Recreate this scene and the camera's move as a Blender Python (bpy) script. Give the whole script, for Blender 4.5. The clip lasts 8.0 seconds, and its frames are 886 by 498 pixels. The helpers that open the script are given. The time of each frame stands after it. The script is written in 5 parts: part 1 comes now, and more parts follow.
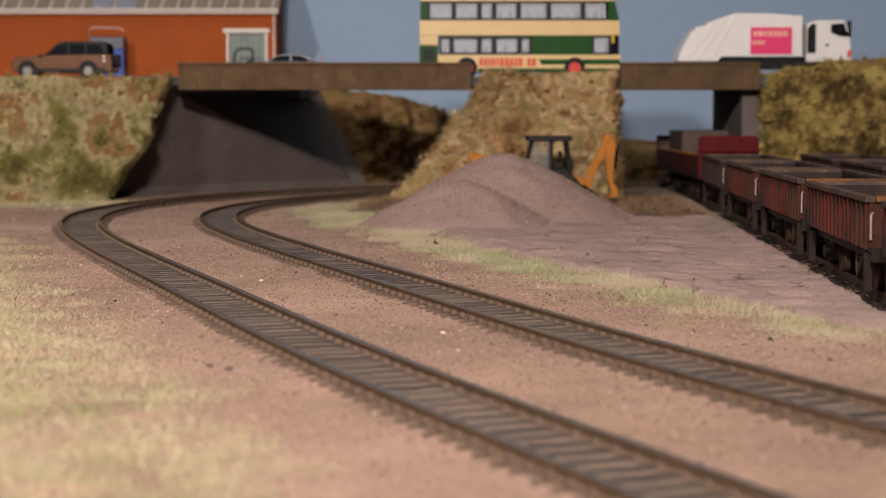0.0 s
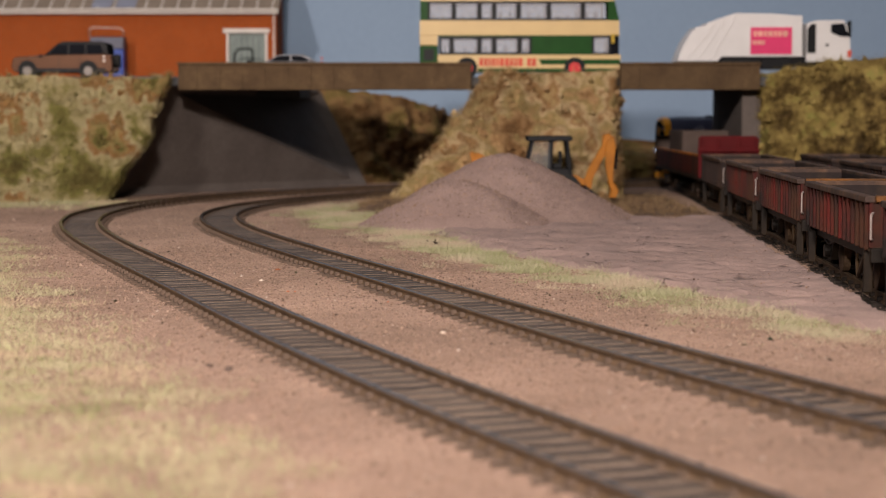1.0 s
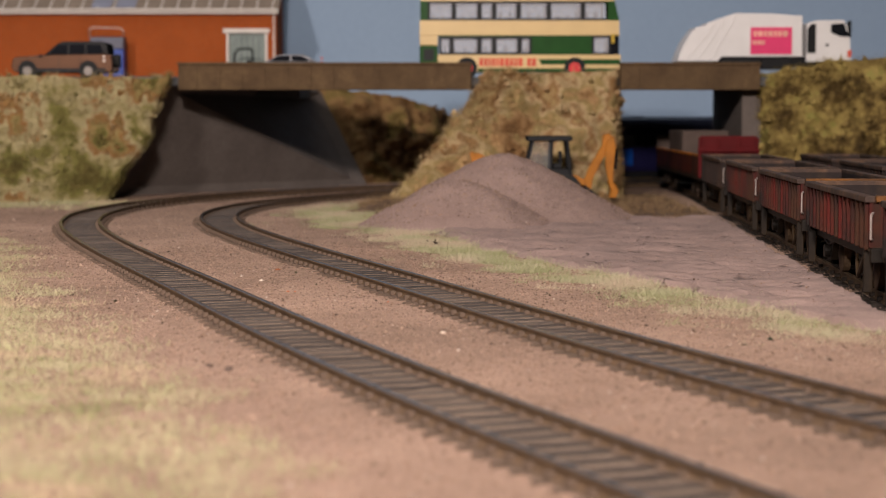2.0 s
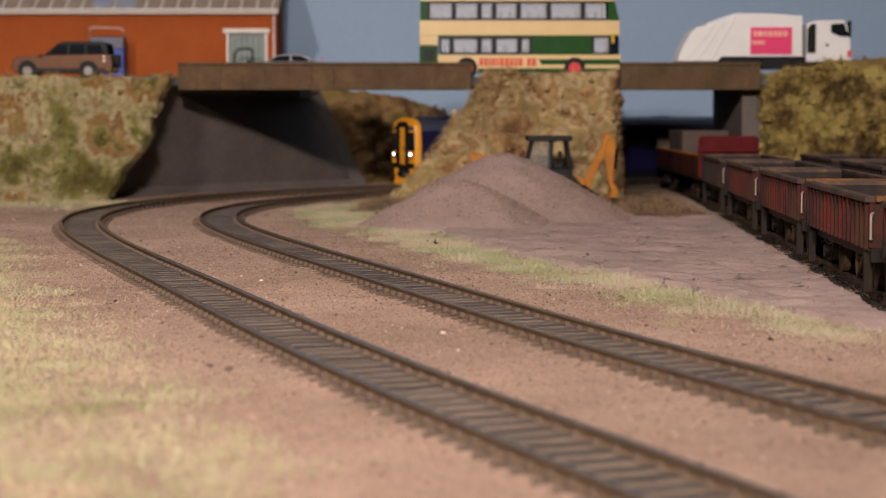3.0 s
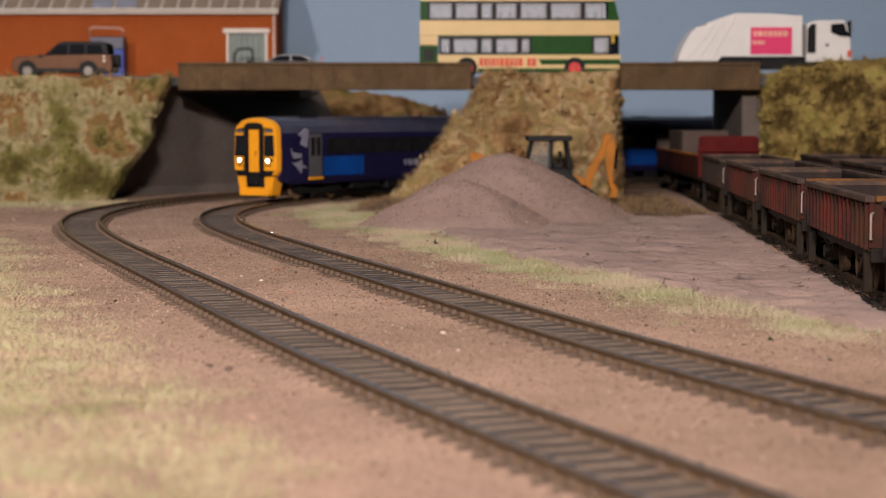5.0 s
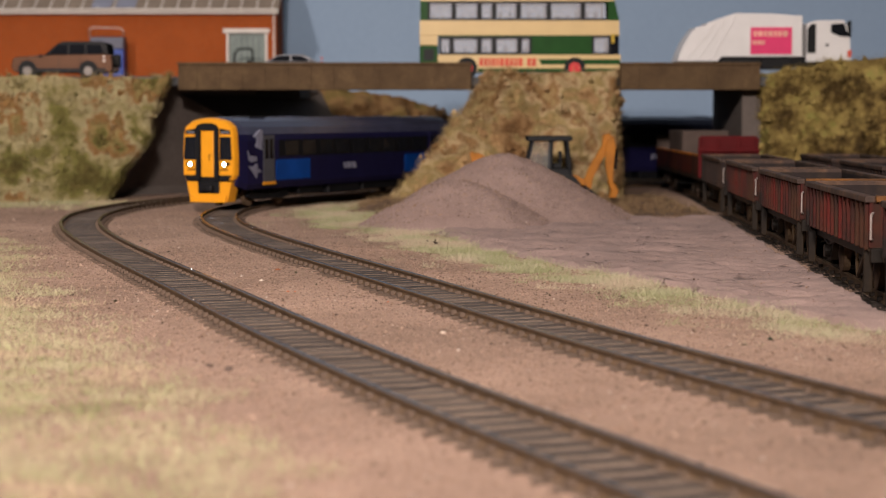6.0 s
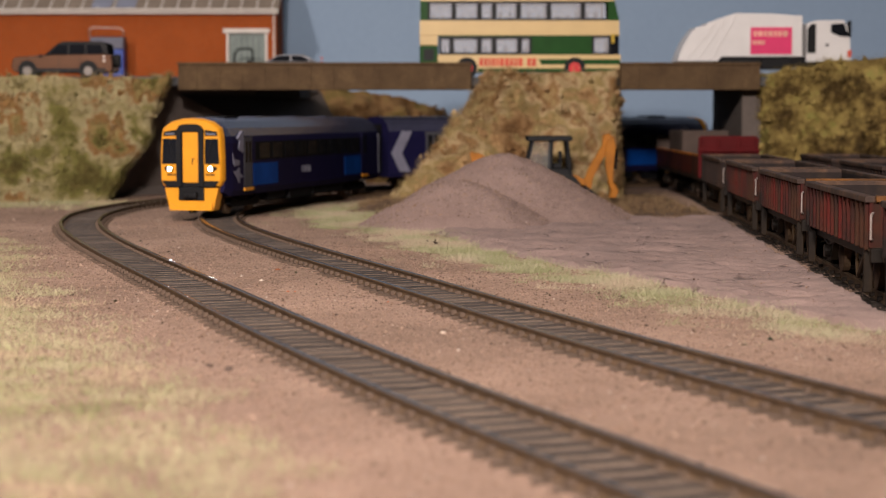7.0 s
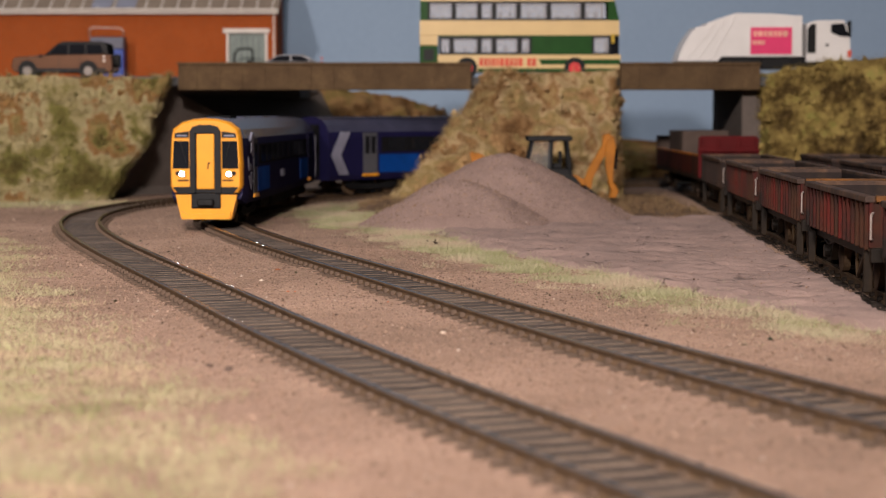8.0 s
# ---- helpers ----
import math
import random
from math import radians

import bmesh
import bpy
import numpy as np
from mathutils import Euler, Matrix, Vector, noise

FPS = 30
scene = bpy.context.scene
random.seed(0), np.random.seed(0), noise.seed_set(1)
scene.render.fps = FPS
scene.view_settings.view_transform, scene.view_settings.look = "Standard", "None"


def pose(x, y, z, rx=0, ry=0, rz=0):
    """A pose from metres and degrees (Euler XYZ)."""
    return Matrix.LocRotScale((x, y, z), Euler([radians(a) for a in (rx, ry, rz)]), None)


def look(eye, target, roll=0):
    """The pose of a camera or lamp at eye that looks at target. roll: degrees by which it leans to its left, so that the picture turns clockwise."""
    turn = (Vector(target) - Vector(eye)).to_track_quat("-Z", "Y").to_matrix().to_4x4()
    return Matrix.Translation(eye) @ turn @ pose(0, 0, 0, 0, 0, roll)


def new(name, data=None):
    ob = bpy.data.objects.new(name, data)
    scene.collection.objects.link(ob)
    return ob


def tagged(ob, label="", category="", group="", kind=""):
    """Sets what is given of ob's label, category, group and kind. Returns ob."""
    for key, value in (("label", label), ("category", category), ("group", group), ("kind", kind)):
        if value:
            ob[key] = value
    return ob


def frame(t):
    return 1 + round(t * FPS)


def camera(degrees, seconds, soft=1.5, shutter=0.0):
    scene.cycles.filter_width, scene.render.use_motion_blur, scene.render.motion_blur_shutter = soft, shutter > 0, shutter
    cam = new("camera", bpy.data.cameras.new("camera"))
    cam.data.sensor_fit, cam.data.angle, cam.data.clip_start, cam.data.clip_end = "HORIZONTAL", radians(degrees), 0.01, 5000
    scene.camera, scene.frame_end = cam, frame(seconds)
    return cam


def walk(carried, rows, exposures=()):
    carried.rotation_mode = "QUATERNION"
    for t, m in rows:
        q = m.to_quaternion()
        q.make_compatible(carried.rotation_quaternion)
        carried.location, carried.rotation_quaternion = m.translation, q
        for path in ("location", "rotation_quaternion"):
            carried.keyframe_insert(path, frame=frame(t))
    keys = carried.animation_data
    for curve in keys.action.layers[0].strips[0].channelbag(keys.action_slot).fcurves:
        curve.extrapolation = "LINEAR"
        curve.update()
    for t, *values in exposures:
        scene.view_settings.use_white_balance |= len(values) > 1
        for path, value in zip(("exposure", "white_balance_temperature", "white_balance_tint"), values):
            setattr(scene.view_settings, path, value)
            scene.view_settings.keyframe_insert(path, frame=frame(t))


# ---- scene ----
cam = camera(27.42, 8.0, soft=1.0)
cam.data.dof.use_dof = True
cam.data.dof.focus_distance = 0.60
cam.data.dof.aperture_fstop = 30.0
CAM_Z = 0.0506
TILT = -4.216
walk(cam, [(0.0, pose(0, 0, CAM_Z, 90 + TILT)), (8.0, pose(0, 0, CAM_Z, 90 + TILT))], exposures=((0.0, 0.0), (8.0, 0.0)))

# ------------------------------------------------------------------ light
world = bpy.data.worlds.new("room_air")
scene.world = world
world.use_nodes = True
world.node_tree.nodes["Background"].inputs[0].default_value = (0.75, 0.82, 1.0, 1)
world.node_tree.nodes["Background"].inputs[1].default_value = 0.25


def lamp(name, eye, target, size, watts, colour):
    data = bpy.data.lights.new(name, "AREA")
    data.shape, data.size, data.energy, data.color = "DISK", size, watts, colour
    ob = new(name, data)
    ob.matrix_basis = look(eye, target)
    return ob


# unseen lamp added close by to brighten the near ground
key = lamp("unseen_lamp", (-0.07, -0.30, 0.48), (-0.25, 0.70, 0.0), 0.09, 7.1, (1.0, 0.865, 0.80))
key.data.spread = radians(110)
# unseen distant lamp, placed to match the direction of the cast shadows
left_key = lamp("unseen_lamp", (-0.72, -1.45, 0.78), (-0.05, 1.0, 0.0), 0.10, 6.6, (1.0, 0.865, 0.80))
left_key.data.spread = radians(80)
# broad fill light added overhead for soft ambient, no fitting behind it
lamp("overhead_fill", (-0.5, 0.5, 1.45), (0.0, 0.9, 0.0), 0.9, 8.0, (1.0, 0.95, 0.92))

# -------------------------------------------------------------- materials


def material(name, rough=0.8, metal=0.0):
    m = bpy.data.materials.new(name)
    m.use_nodes = True
    nodes, links = m.node_tree.nodes, m.node_tree.links
    b = nodes["Principled BSDF"]
    b.inputs["Roughness"].default_value, b.inputs["Metallic"].default_value = rough, metal
    return m, nodes, links, b


def ramp(nodes, stops):
    r = nodes.new("ShaderNodeValToRGB")
    els = r.color_ramp.elements
    while len(els) < len(stops):
        els.new(0.5)
    for e, (p, c) in zip(els, stops):
        e.position, e.color = p, (*c, 1)
    return r


def noisy(nodes, links, scale, detail=6, rough=0.6, coord="Object"):
    tc = nodes.new("ShaderNodeTexCoord")
    n = nodes.new("ShaderNodeTexNoise")
    n.inputs["Scale"].default_value, n.inputs["Detail"].default_value, n.inputs["Roughness"].default_value = scale, detail, rough
    links.new(tc.outputs[coord], n.inputs["Vector"])
    return n


def mixed(nodes, links, a, b, fac, mode="MIX"):
    n = nodes.new("ShaderNodeMix")
    n.data_type, n.blend_type = "RGBA", mode
    for sock, v in ((n.inputs[0], fac), (n.inputs[6], a), (n.inputs[7], b)):
        if isinstance(v, (int, float)):
            sock.default_value = v
        elif isinstance(v, tuple):
            sock.default_value = (*v, 1)
        else:
            links.new(v, sock)
    return n.outputs[2]


def bumped(nodes, links, b, height, strength, distance):
    n = nodes.new("ShaderNodeBump")
    n.inputs["Strength"].default_value, n.inputs["Distance"].default_value = strength, distance
    links.new(height, n.inputs["Height"])
    links.new(n.outputs[0], b.inputs["Normal"])


def mottled(name, stops, scale, fine, rough=0.85, bump=0.4, depth=0.0006, fine_mix=0.5, metal=0.0):
    """Two scales of colour variation with a fine relief."""
    m, nodes, links, b = material(name, rough, metal)
    b.inputs["Specular IOR Level"].default_value = 0.5 if metal else 0.15
    big, small = noisy(nodes, links, scale, 8, 0.72), noisy(nodes, links, fine, 6, 0.7)
    r = ramp(nodes, stops)
    links.new(big.outputs[0], r.inputs[0])
    g = ramp(nodes, ((0.25, (0.35, 0.35, 0.35)), (0.75, (1.0, 1.0, 1.0))))
    links.new(small.outputs[0], g.inputs[0])
    links.new(mixed(nodes, links, r.outputs[0], g.outputs[0], fine_mix, "MULTIPLY"), b.inputs["Base Color"])
    bumped(nodes, links, b, small.outputs[0], bump, depth)
    return m


def plain(name, colour, rough=0.5, metal=0.0, wear=0.25, scale=120.0, spec=0.3):
    """Paint or plastic with faint dirt."""
    m, nodes, links, b = material(name, rough, metal)
    n = noisy(nodes, links, scale, 5)
    r = ramp(nodes, ((0.3, tuple(c * (1 - wear) for c in colour)), (0.7, colour)))
    links.new(n.outputs[0], r.inputs[0])
    links.new(r.outputs[0], b.inputs["Base Color"])
    b.inputs["Specular IOR Level"].default_value = spec
    return m


def satin(name, colour, gloss=0.04, rough=0.3, wear=0.25, scale=90.0):
    """Model paint: matt colour under a thin even sheen."""
    m, nodes, links, b = material(name, rough)
    n = noisy(nodes, links, scale, 5)
    r = ramp(nodes, ((0.3, tuple(c * (1 - wear) for c in colour)), (0.7, colour)))
    links.new(n.outputs[0], r.inputs[0])
    matt, shine, mix = nodes.new("ShaderNodeBsdfDiffuse"), nodes.new("ShaderNodeBsdfGlossy"), nodes.new("ShaderNodeMixShader")
    links.new(r.outputs[0], matt.inputs[0])
    shine.inputs["Roughness"].default_value, mix.inputs[0].default_value = rough, gloss
    links.new(matt.outputs[0], mix.inputs[1])
    links.new(shine.outputs[0], mix.inputs[2])
    links.new(mix.outputs[0], nodes["Material Output"].inputs[0])
    nodes.remove(b)
    return m


def varied(name, stops, rough=0.8, per="island", patches=0.0, blend=0.3, detail=8, crumble=0.72, span=(0.32, 0.68)):
    """Colour that differs from piece to piece; patches: size per metre of drifts of like colour."""
    m, nodes, links, b = material(name, rough)
    b.inputs["Specular IOR Level"].default_value = 0.15
    if per == "island":
        src = nodes.new("ShaderNodeNewGeometry").outputs["Random Per Island"]
    else:
        src = nodes.new("ShaderNodeObjectInfo").outputs["Random"]
    r = ramp(nodes, stops)
    if patches:
        drift = noisy(nodes, links, patches, detail, crumble)
        wide = nodes.new("ShaderNodeMapRange")
        wide.inputs[1].default_value, wide.inputs[2].default_value = span
        links.new(drift.outputs[0], wide.inputs[0])
        both = nodes.new("ShaderNodeMix")
        both.inputs[0].default_value = blend
        links.new(wide.outputs[0], both.inputs[2])
        links.new(src, both.inputs[3])
        src = both.outputs[0]
    links.new(src, r.inputs[0])
    n = noisy(nodes, links, 900.0, 4)
    g = ramp(nodes, ((0.3, (0.6, 0.6, 0.6)), (0.7, (1, 1, 1))))
    links.new(n.outputs[0], g.inputs[0])
    links.new(mixed(nodes, links, r.outputs[0], g.outputs[0], 0.6, "MULTIPLY"), b.inputs["Base Color"])
    return m


DIRT = mottled("dirt", ((0.30, (0.25, 0.168, 0.124)), (0.5, (0.385, 0.258, 0.192)), (0.68, (0.50, 0.338, 0.255))), 13.0, 800.0, 0.95, 0.9, 0.0010, 0.65)


def cracked(name, stops):
    """Rough plaster with short dark cracks and scars."""
    m, nodes, links, b = material(name, 0.92)
    big, small = noisy(nodes, links, 22.0, 5), noisy(nodes, links, 500.0, 6, 0.7)
    tc = nodes.new("ShaderNodeTexCoord")
    mp = nodes.new("ShaderNodeMapping")
    mp.inputs["Scale"].default_value, mp.inputs["Rotation"].default_value = (0.8, 0.45, 1.0), (0, 0, radians(14))
    warp = noisy(nodes, links, 60.0, 3)
    links.new(mixed(nodes, links, tc.outputs["Object"], warp.outputs[1], 0.03), mp.inputs[0])
    v = nodes.new("ShaderNodeTexVoronoi")
    v.feature = "DISTANCE_TO_EDGE"
    v.inputs["Scale"].default_value = 95.0
    links.new(mp.outputs[0], v.inputs["Vector"])
    thin = ramp(nodes, ((0.0, (1, 1, 1)), (0.07, (0, 0, 0))))
    links.new(v.outputs["Distance"], thin.inputs[0])
    mask_noise = noisy(nodes, links, 48.0, 4)
    mask = ramp(nodes, ((0.55, (0, 0, 0)), (0.64, (1, 1, 1))))
    links.new(mask_noise.outputs[0], mask.inputs[0])
    crack = mixed(nodes, links, thin.outputs[0], mask.outputs[0], 1.0, "MULTIPLY")
    r = ramp(nodes, stops)
    links.new(big.outputs[0], r.inputs[0])
    g = ramp(nodes, ((0.25, (0.45, 0.45, 0.45)), (0.75, (1.0, 1.0, 1.0))))
    links.new(small.outputs[0], g.inputs[0])
    c = mixed(nodes, links, r.outputs[0], g.outputs[0], 0.5, "MULTIPLY")
    links.new(mixed(nodes, links, c, (0.05, 0.03, 0.025), crack), b.inputs["Base Color"])
    height = nodes.new("ShaderNodeMath")
    height.operation = "SUBTRACT"
    links.new(small.outputs[0], height.inputs[0])
    links.new(crack, height.inputs[1])
    bumped(nodes, links, b, height.outputs[0], 0.8, 0.0008)
    return m


YARD = cracked("yard_plaster", ((0.3, (0.215, 0.148, 0.130)), (0.7, (0.32, 0.22, 0.19))))
PILE = mottled("aggregate", ((0.3, (0.27, 0.185, 0.16)), (0.7, (0.38, 0.27, 0.235))), 30.0, 1500.0, 0.95, 0.9, 0.0008, 0.7)
BALLAST = mottled("grimy_ballast", ((0.3, (0.17, 0.125, 0.095)), (0.7, (0.30, 0.22, 0.165))), 30.0, 1100.0, 0.95, 0.8, 0.0008, 0.7)
MEADOW_DRIFT = ((0.0, (0.035, 0.024, 0.010)), (0.2, (0.11, 0.085, 0.027)), (0.36, (0.17, 0.155, 0.045)), (0.48, (0.31, 0.255, 0.125)), (0.58, (0.36, 0.31, 0.17)), (0.68, (0.24, 0.115, 0.040)), (0.78, (0.25, 0.19, 0.075)), (0.88, (0.13, 0.12, 0.032)), (1.0, (0.07, 0.045, 0.018)))
OCHRE_DRIFT = ((0.0, (0.018, 0.013, 0.006)), (0.28, (0.08, 0.05, 0.016)), (0.46, (0.20, 0.14, 0.045)), (0.62, (0.31, 0.23, 0.075)), (0.78, (0.25, 0.23, 0.062)), (1.0, (0.42, 0.34, 0.14)))
DRY_DRIFT = ((0.0, (0.08, 0.04, 0.016)), (0.18, (0.22, 0.12, 0.05)), (0.35, (0.36, 0.23, 0.11)), (0.48, (0.27, 0.20, 0.08)), (0.6, (0.42, 0.31, 0.17)), (0.72, (0.22, 0.115, 0.045)), (0.86, (0.33, 0.24, 0.11)), (1.0, (0.15, 0.11, 0.04)))
RUST_DRIFT = ((0.0, (0.04, 0.025, 0.010)), (0.35, (0.14, 0.075, 0.03)), (0.55, (0.22, 0.13, 0.055)), (0.75, (0.15, 0.11, 0.035)), (1.0, (0.10, 0.05, 0.02)))
BANK = varied("bank_scatter", MEADOW_DRIFT, 0.95, "island", 24.0, 0.0, 7, 0.62, (0.30, 0.70))
OCHRE_BANK = varied("ochre_bank_scatter", OCHRE_DRIFT, 0.95, "island", 36.0, 0.0, 8, 0.68, (0.32, 0.68))
DRY_BANK = varied("dry_bank_scatter", DRY_DRIFT, 0.95, "island", 34.0, 0.0, 5, 0.55, (0.30, 0.70))
RUST_BANK = varied("rust_bank_scatter", RUST_DRIFT, 0.95, "island", 34.0, 0.0, 5, 0.55, (0.30, 0.70))
SOIL = mottled("dark_soil", ((0.3, (0.085, 0.055, 0.036)), (0.7, (0.19, 0.125, 0.085))), 40.0, 700.0, 0.95, 0.9, 0.0010, 0.6)
CONCRETE = mottled("weathered_concrete", ((0.3, (0.105, 0.085, 0.075)), (0.7, (0.155, 0.13, 0.115))), 20.0, 500.0, 0.9, 0.3, 0.0004, 0.5)
GIRDER = mottled("grimy_girder", ((0.25, (0.055, 0.033, 0.018)), (0.55, (0.105, 0.066, 0.034)), (0.75, (0.16, 0.105, 0.052))), 60.0, 600.0, 0.85, 0.3, 0.0003, 0.6)
ASPHALT = mottled("road_surface", ((0.3, (0.07, 0.07, 0.07)), (0.7, (0.11, 0.11, 0.11))), 30.0, 900.0, 0.9, 0.3, 0.0003, 0.5)
RAIL_SIDE = mottled("rusty_rail", ((0.3, (0.07, 0.045, 0.028)), (0.7, (0.15, 0.095, 0.055))), 120.0, 900.0, 0.7, 0.3, 0.0002, 0.5)
RAIL_TOP = mottled("rail_head", ((0.3, (0.07, 0.052, 0.040)), (0.7, (0.13, 0.10, 0.08))), 90.0, 700.0, 0.2, 0.02, 0.0001, 0.4, 0.6)
SLEEPER = varied("sleeper", ((0.0, (0.036, 0.029, 0.026)), (0.6, (0.060, 0.048, 0.041)), (1.0, (0.105, 0.081, 0.066))), 0.6, "object")
DUSTY_END = mottled("dusty_sleeper_end", ((0.3, (0.085, 0.060, 0.044)), (0.7, (0.165, 0.113, 0.083))), 90.0, 900.0, 0.95, 0.6, 0.0004, 0.6)
# near-black colour stands in for the shade below the siding wagons
SIDING_SHADE = mottled("siding_shade", ((0.3, (0.022, 0.017, 0.014)), (0.7, (0.05, 0.038, 0.03))), 60.0, 900.0, 0.9, 0.6, 0.0006, 0.5)
BLACK = satin("black", (0.010, 0.010, 0.011), 0.012, 0.45)
GLASS = satin("dark_glass", (0.010, 0.011, 0.014), 0.05, 0.08, 0.1)

# ------------------------------------------------------------ mesh helpers


def part(name, bm, mat, parent=None, label=""):
    me = bpy.data.meshes.new(name)
    bm.normal_update()
    bm.to_mesh(me)
    bm.free()
    for m in (mat if isinstance(mat, (list, tuple)) else [mat]):
        me.materials.append(m)
    ob = new(name, me)
    if parent is not None:
        ob.parent = parent
    if label:
        ob["label"] = label
    return ob


def thing(name, m, label, category, group="", kind=""):
    ob = new(name)
    ob.empty_display_size = 0.005
    ob.matrix_basis = m
    return tagged(ob, label, category, group, kind)


def box(bm, lo, hi, bevel=0.0, mat=0):
    """A box from corner to corner, with bevelled edges."""
    r = bmesh.ops.create_cube(bm, size=1.0)
    vs = r["verts"]
    lo, hi = Vector(lo), Vector(hi)
    for v in vs:
        v.co = Vector((lo[i] + (v.co[i] + 0.5) * (hi[i] - lo[i]) for i in range(3)))
    fs = list({f for v in vs for f in v.link_faces})
    if bevel > 0:
        es = list({e for v in vs for e in v.link_edges})
        out = bmesh.ops.bevel(bm, geom=es, offset=bevel, segments=2, affect="EDGES", profile=0.5)
        fs = list({f for f in out["faces"]} | {f for f in fs if f.is_valid})
    for f in fs:
        f.material_index = mat
    return vs


def boxes(*specs, bevel=0.0):
    bm = bmesh.new()
    for lo, hi in specs:
        box(bm, lo, hi, bevel)
    return bm


def prism(bm, outline, y0, y1, axis="y", mat=0):
    """An outline of (a, b) pairs pushed along one axis from y0 to y1."""
    def at(a, b, c):
        return {"y": (a, c, b), "x": (c, a, b), "z": (a, b, c)}[axis]
    n = len(outline)
    p = [bm.verts.new(at(a, b, y0)) for a, b in outline]
    q = [bm.verts.new(at(a, b, y1)) for a, b in outline]
    fs = [bm.faces.new(p), bm.faces.new(list(reversed(q)))]
    fs += [bm.faces.new((p[(i + 1) % n], p[i], q[i], q[(i + 1) % n])) for i in range(n)]
    for f in fs:
        f.material_index = mat
    bmesh.ops.recalc_face_normals(bm, faces=fs)
    return fs


def prism_of(outline, y0, y1, axis="y", bevel=0.0):
    bm = bmesh.new()
    prism(bm, outline, y0, y1, axis)
    if bevel:
        bmesh.ops.bevel(bm, geom=bm.edges[:], offset=bevel, segments=2, affect="EDGES", profile=0.5)
    return bm


def cylinder(bm, centre, radius, depth, axis="x", seg=20, r2=None):
    turn = {"x": Euler((0, radians(90), 0)), "y": Euler((radians(90), 0, 0)), "z": Euler((0, 0, 0))}[axis].to_matrix().to_4x4()
    return bmesh.ops.create_cone(bm, cap_ends=True, segments=seg, radius1=radius, radius2=radius if r2 is None else r2, depth=depth,
                                 matrix=Matrix.Translation(centre) @ turn)["verts"]


def bar(bm, a, b, r, seg=6):
    """A round bar from a to b."""
    a, b = Vector(a), Vector(b)
    turn = (b - a).to_track_quat("Z", "Y").to_matrix().to_4x4()
    bmesh.ops.create_cone(bm, cap_ends=True, segments=seg, radius1=r, radius2=r, depth=(b - a).length, matrix=Matrix.Translation((a + b) / 2) @ turn)


def from_arrays(name, verts, faces, mat, label, category, kind="stuff"):
    me = bpy.data.meshes.new(name)
    me.from_pydata(verts.tolist(), [], faces.tolist())
    me.materials.append(mat)
    return tagged(new(name, me), label, category, "", kind)


def sheet(x0, x1, y0, y1, nx, ny, height):
    """A grid whose height is a function of x and y."""
    bm = bmesh.new()
    rows = [[bm.verts.new((x, y, height(x, y))) for x in np.linspace(x0, x1, nx)] for y in np.linspace(y0, y1, ny)]
    for j in range(ny - 1):
        for i in range(nx - 1):
            bm.faces.new((rows[j][i], rows[j][i + 1], rows[j + 1][i + 1], rows[j + 1][i])).smooth = True
    return bm


def fbm(x, y, z=0.0, scale=1.0, octaves=4):
    return noise.fractal(Vector((x * scale, y * scale, z * scale)), 1.0, 2.0, octaves)


# --------------------------------------------------------- the track's line
BENDS = ((0.0, 0.837), (0.215, -0.480), (0.430, 0.143), (0.645, -0.436), (0.860, -2.812), (1.075, -1.806), (1.290, -2.837),
         (1.505, -0.9), (1.72, 0.0), (3.4, 0.0))
STEP = 0.005
S = np.arange(-0.05, 3.4, STEP)
CURVE = np.interp(S, [b[0] for b in BENDS], [b[1] for b in BENDS])
HEAD = 1.8432 + np.concatenate([[0], np.cumsum((CURVE[1:] + CURVE[:-1]) / 2 * STEP)])
LX = 0.1261 + 0.0145 + np.concatenate([[0], np.cumsum(np.cos((HEAD[1:] + HEAD[:-1]) / 2) * STEP)])
LY = 0.1720 - 0.0479 + np.concatenate([[0], np.cumsum(np.sin((HEAD[1:] + HEAD[:-1]) / 2) * STEP)])


def line(s, off=0.0):
    """Place and heading on the inner line; off: metres to the outside of the bend."""
    x, y, h = np.interp(s, S, LX), np.interp(s, S, LY), np.interp(s, S, HEAD)
    return x - math.sin(h) * off, y + math.cos(h) * off, h


def spacing(s):
    return 0.0690 + 0.01496 * (min(s, 1.9355) / 1.9355 - 0.5)


# ------------------------------------------------------------------- ground
def ground_height(x, y):
    return -0.0031 + 0.0004 * fbm(x, y, 0, 30) + 0.0002 * fbm(x, y, 5, 140, 3)


baseboard_ground = part("ground", sheet(-1.0, 1.3, 0.12, 1.70, 360, 260, ground_height), DIRT)
tagged(baseboard_ground, "pinkish brown fine dirt ground of the model railway", "ground", "", "structure")

# ---------------------------------------------------------------- the room
ROOM = mottled("room_plaster", ((0.3, (0.07, 0.07, 0.07)), (0.7, (0.10, 0.10, 0.10))), 2.0, 60.0, 0.95, 0.2, 0.001, 0.2)
SKY = mottled("painted_sky", ((0.3, (0.235, 0.32, 0.44)), (0.7, (0.265, 0.355, 0.475))), 3.0, 200.0, 0.9, 0.1, 0.0002, 0.12)
tagged(part("room_floor", boxes(((-2.5, -2.0, -1.02), (2.5, 2.2, -0.97))), ROOM), "plain dull floor of the room", "floor", "", "structure")
tagged(part("ceiling", boxes(((-2.5, -2.0, 1.6), (2.5, 2.2, 1.65))), ROOM), "plain dark ceiling of the room", "ceiling", "", "structure")
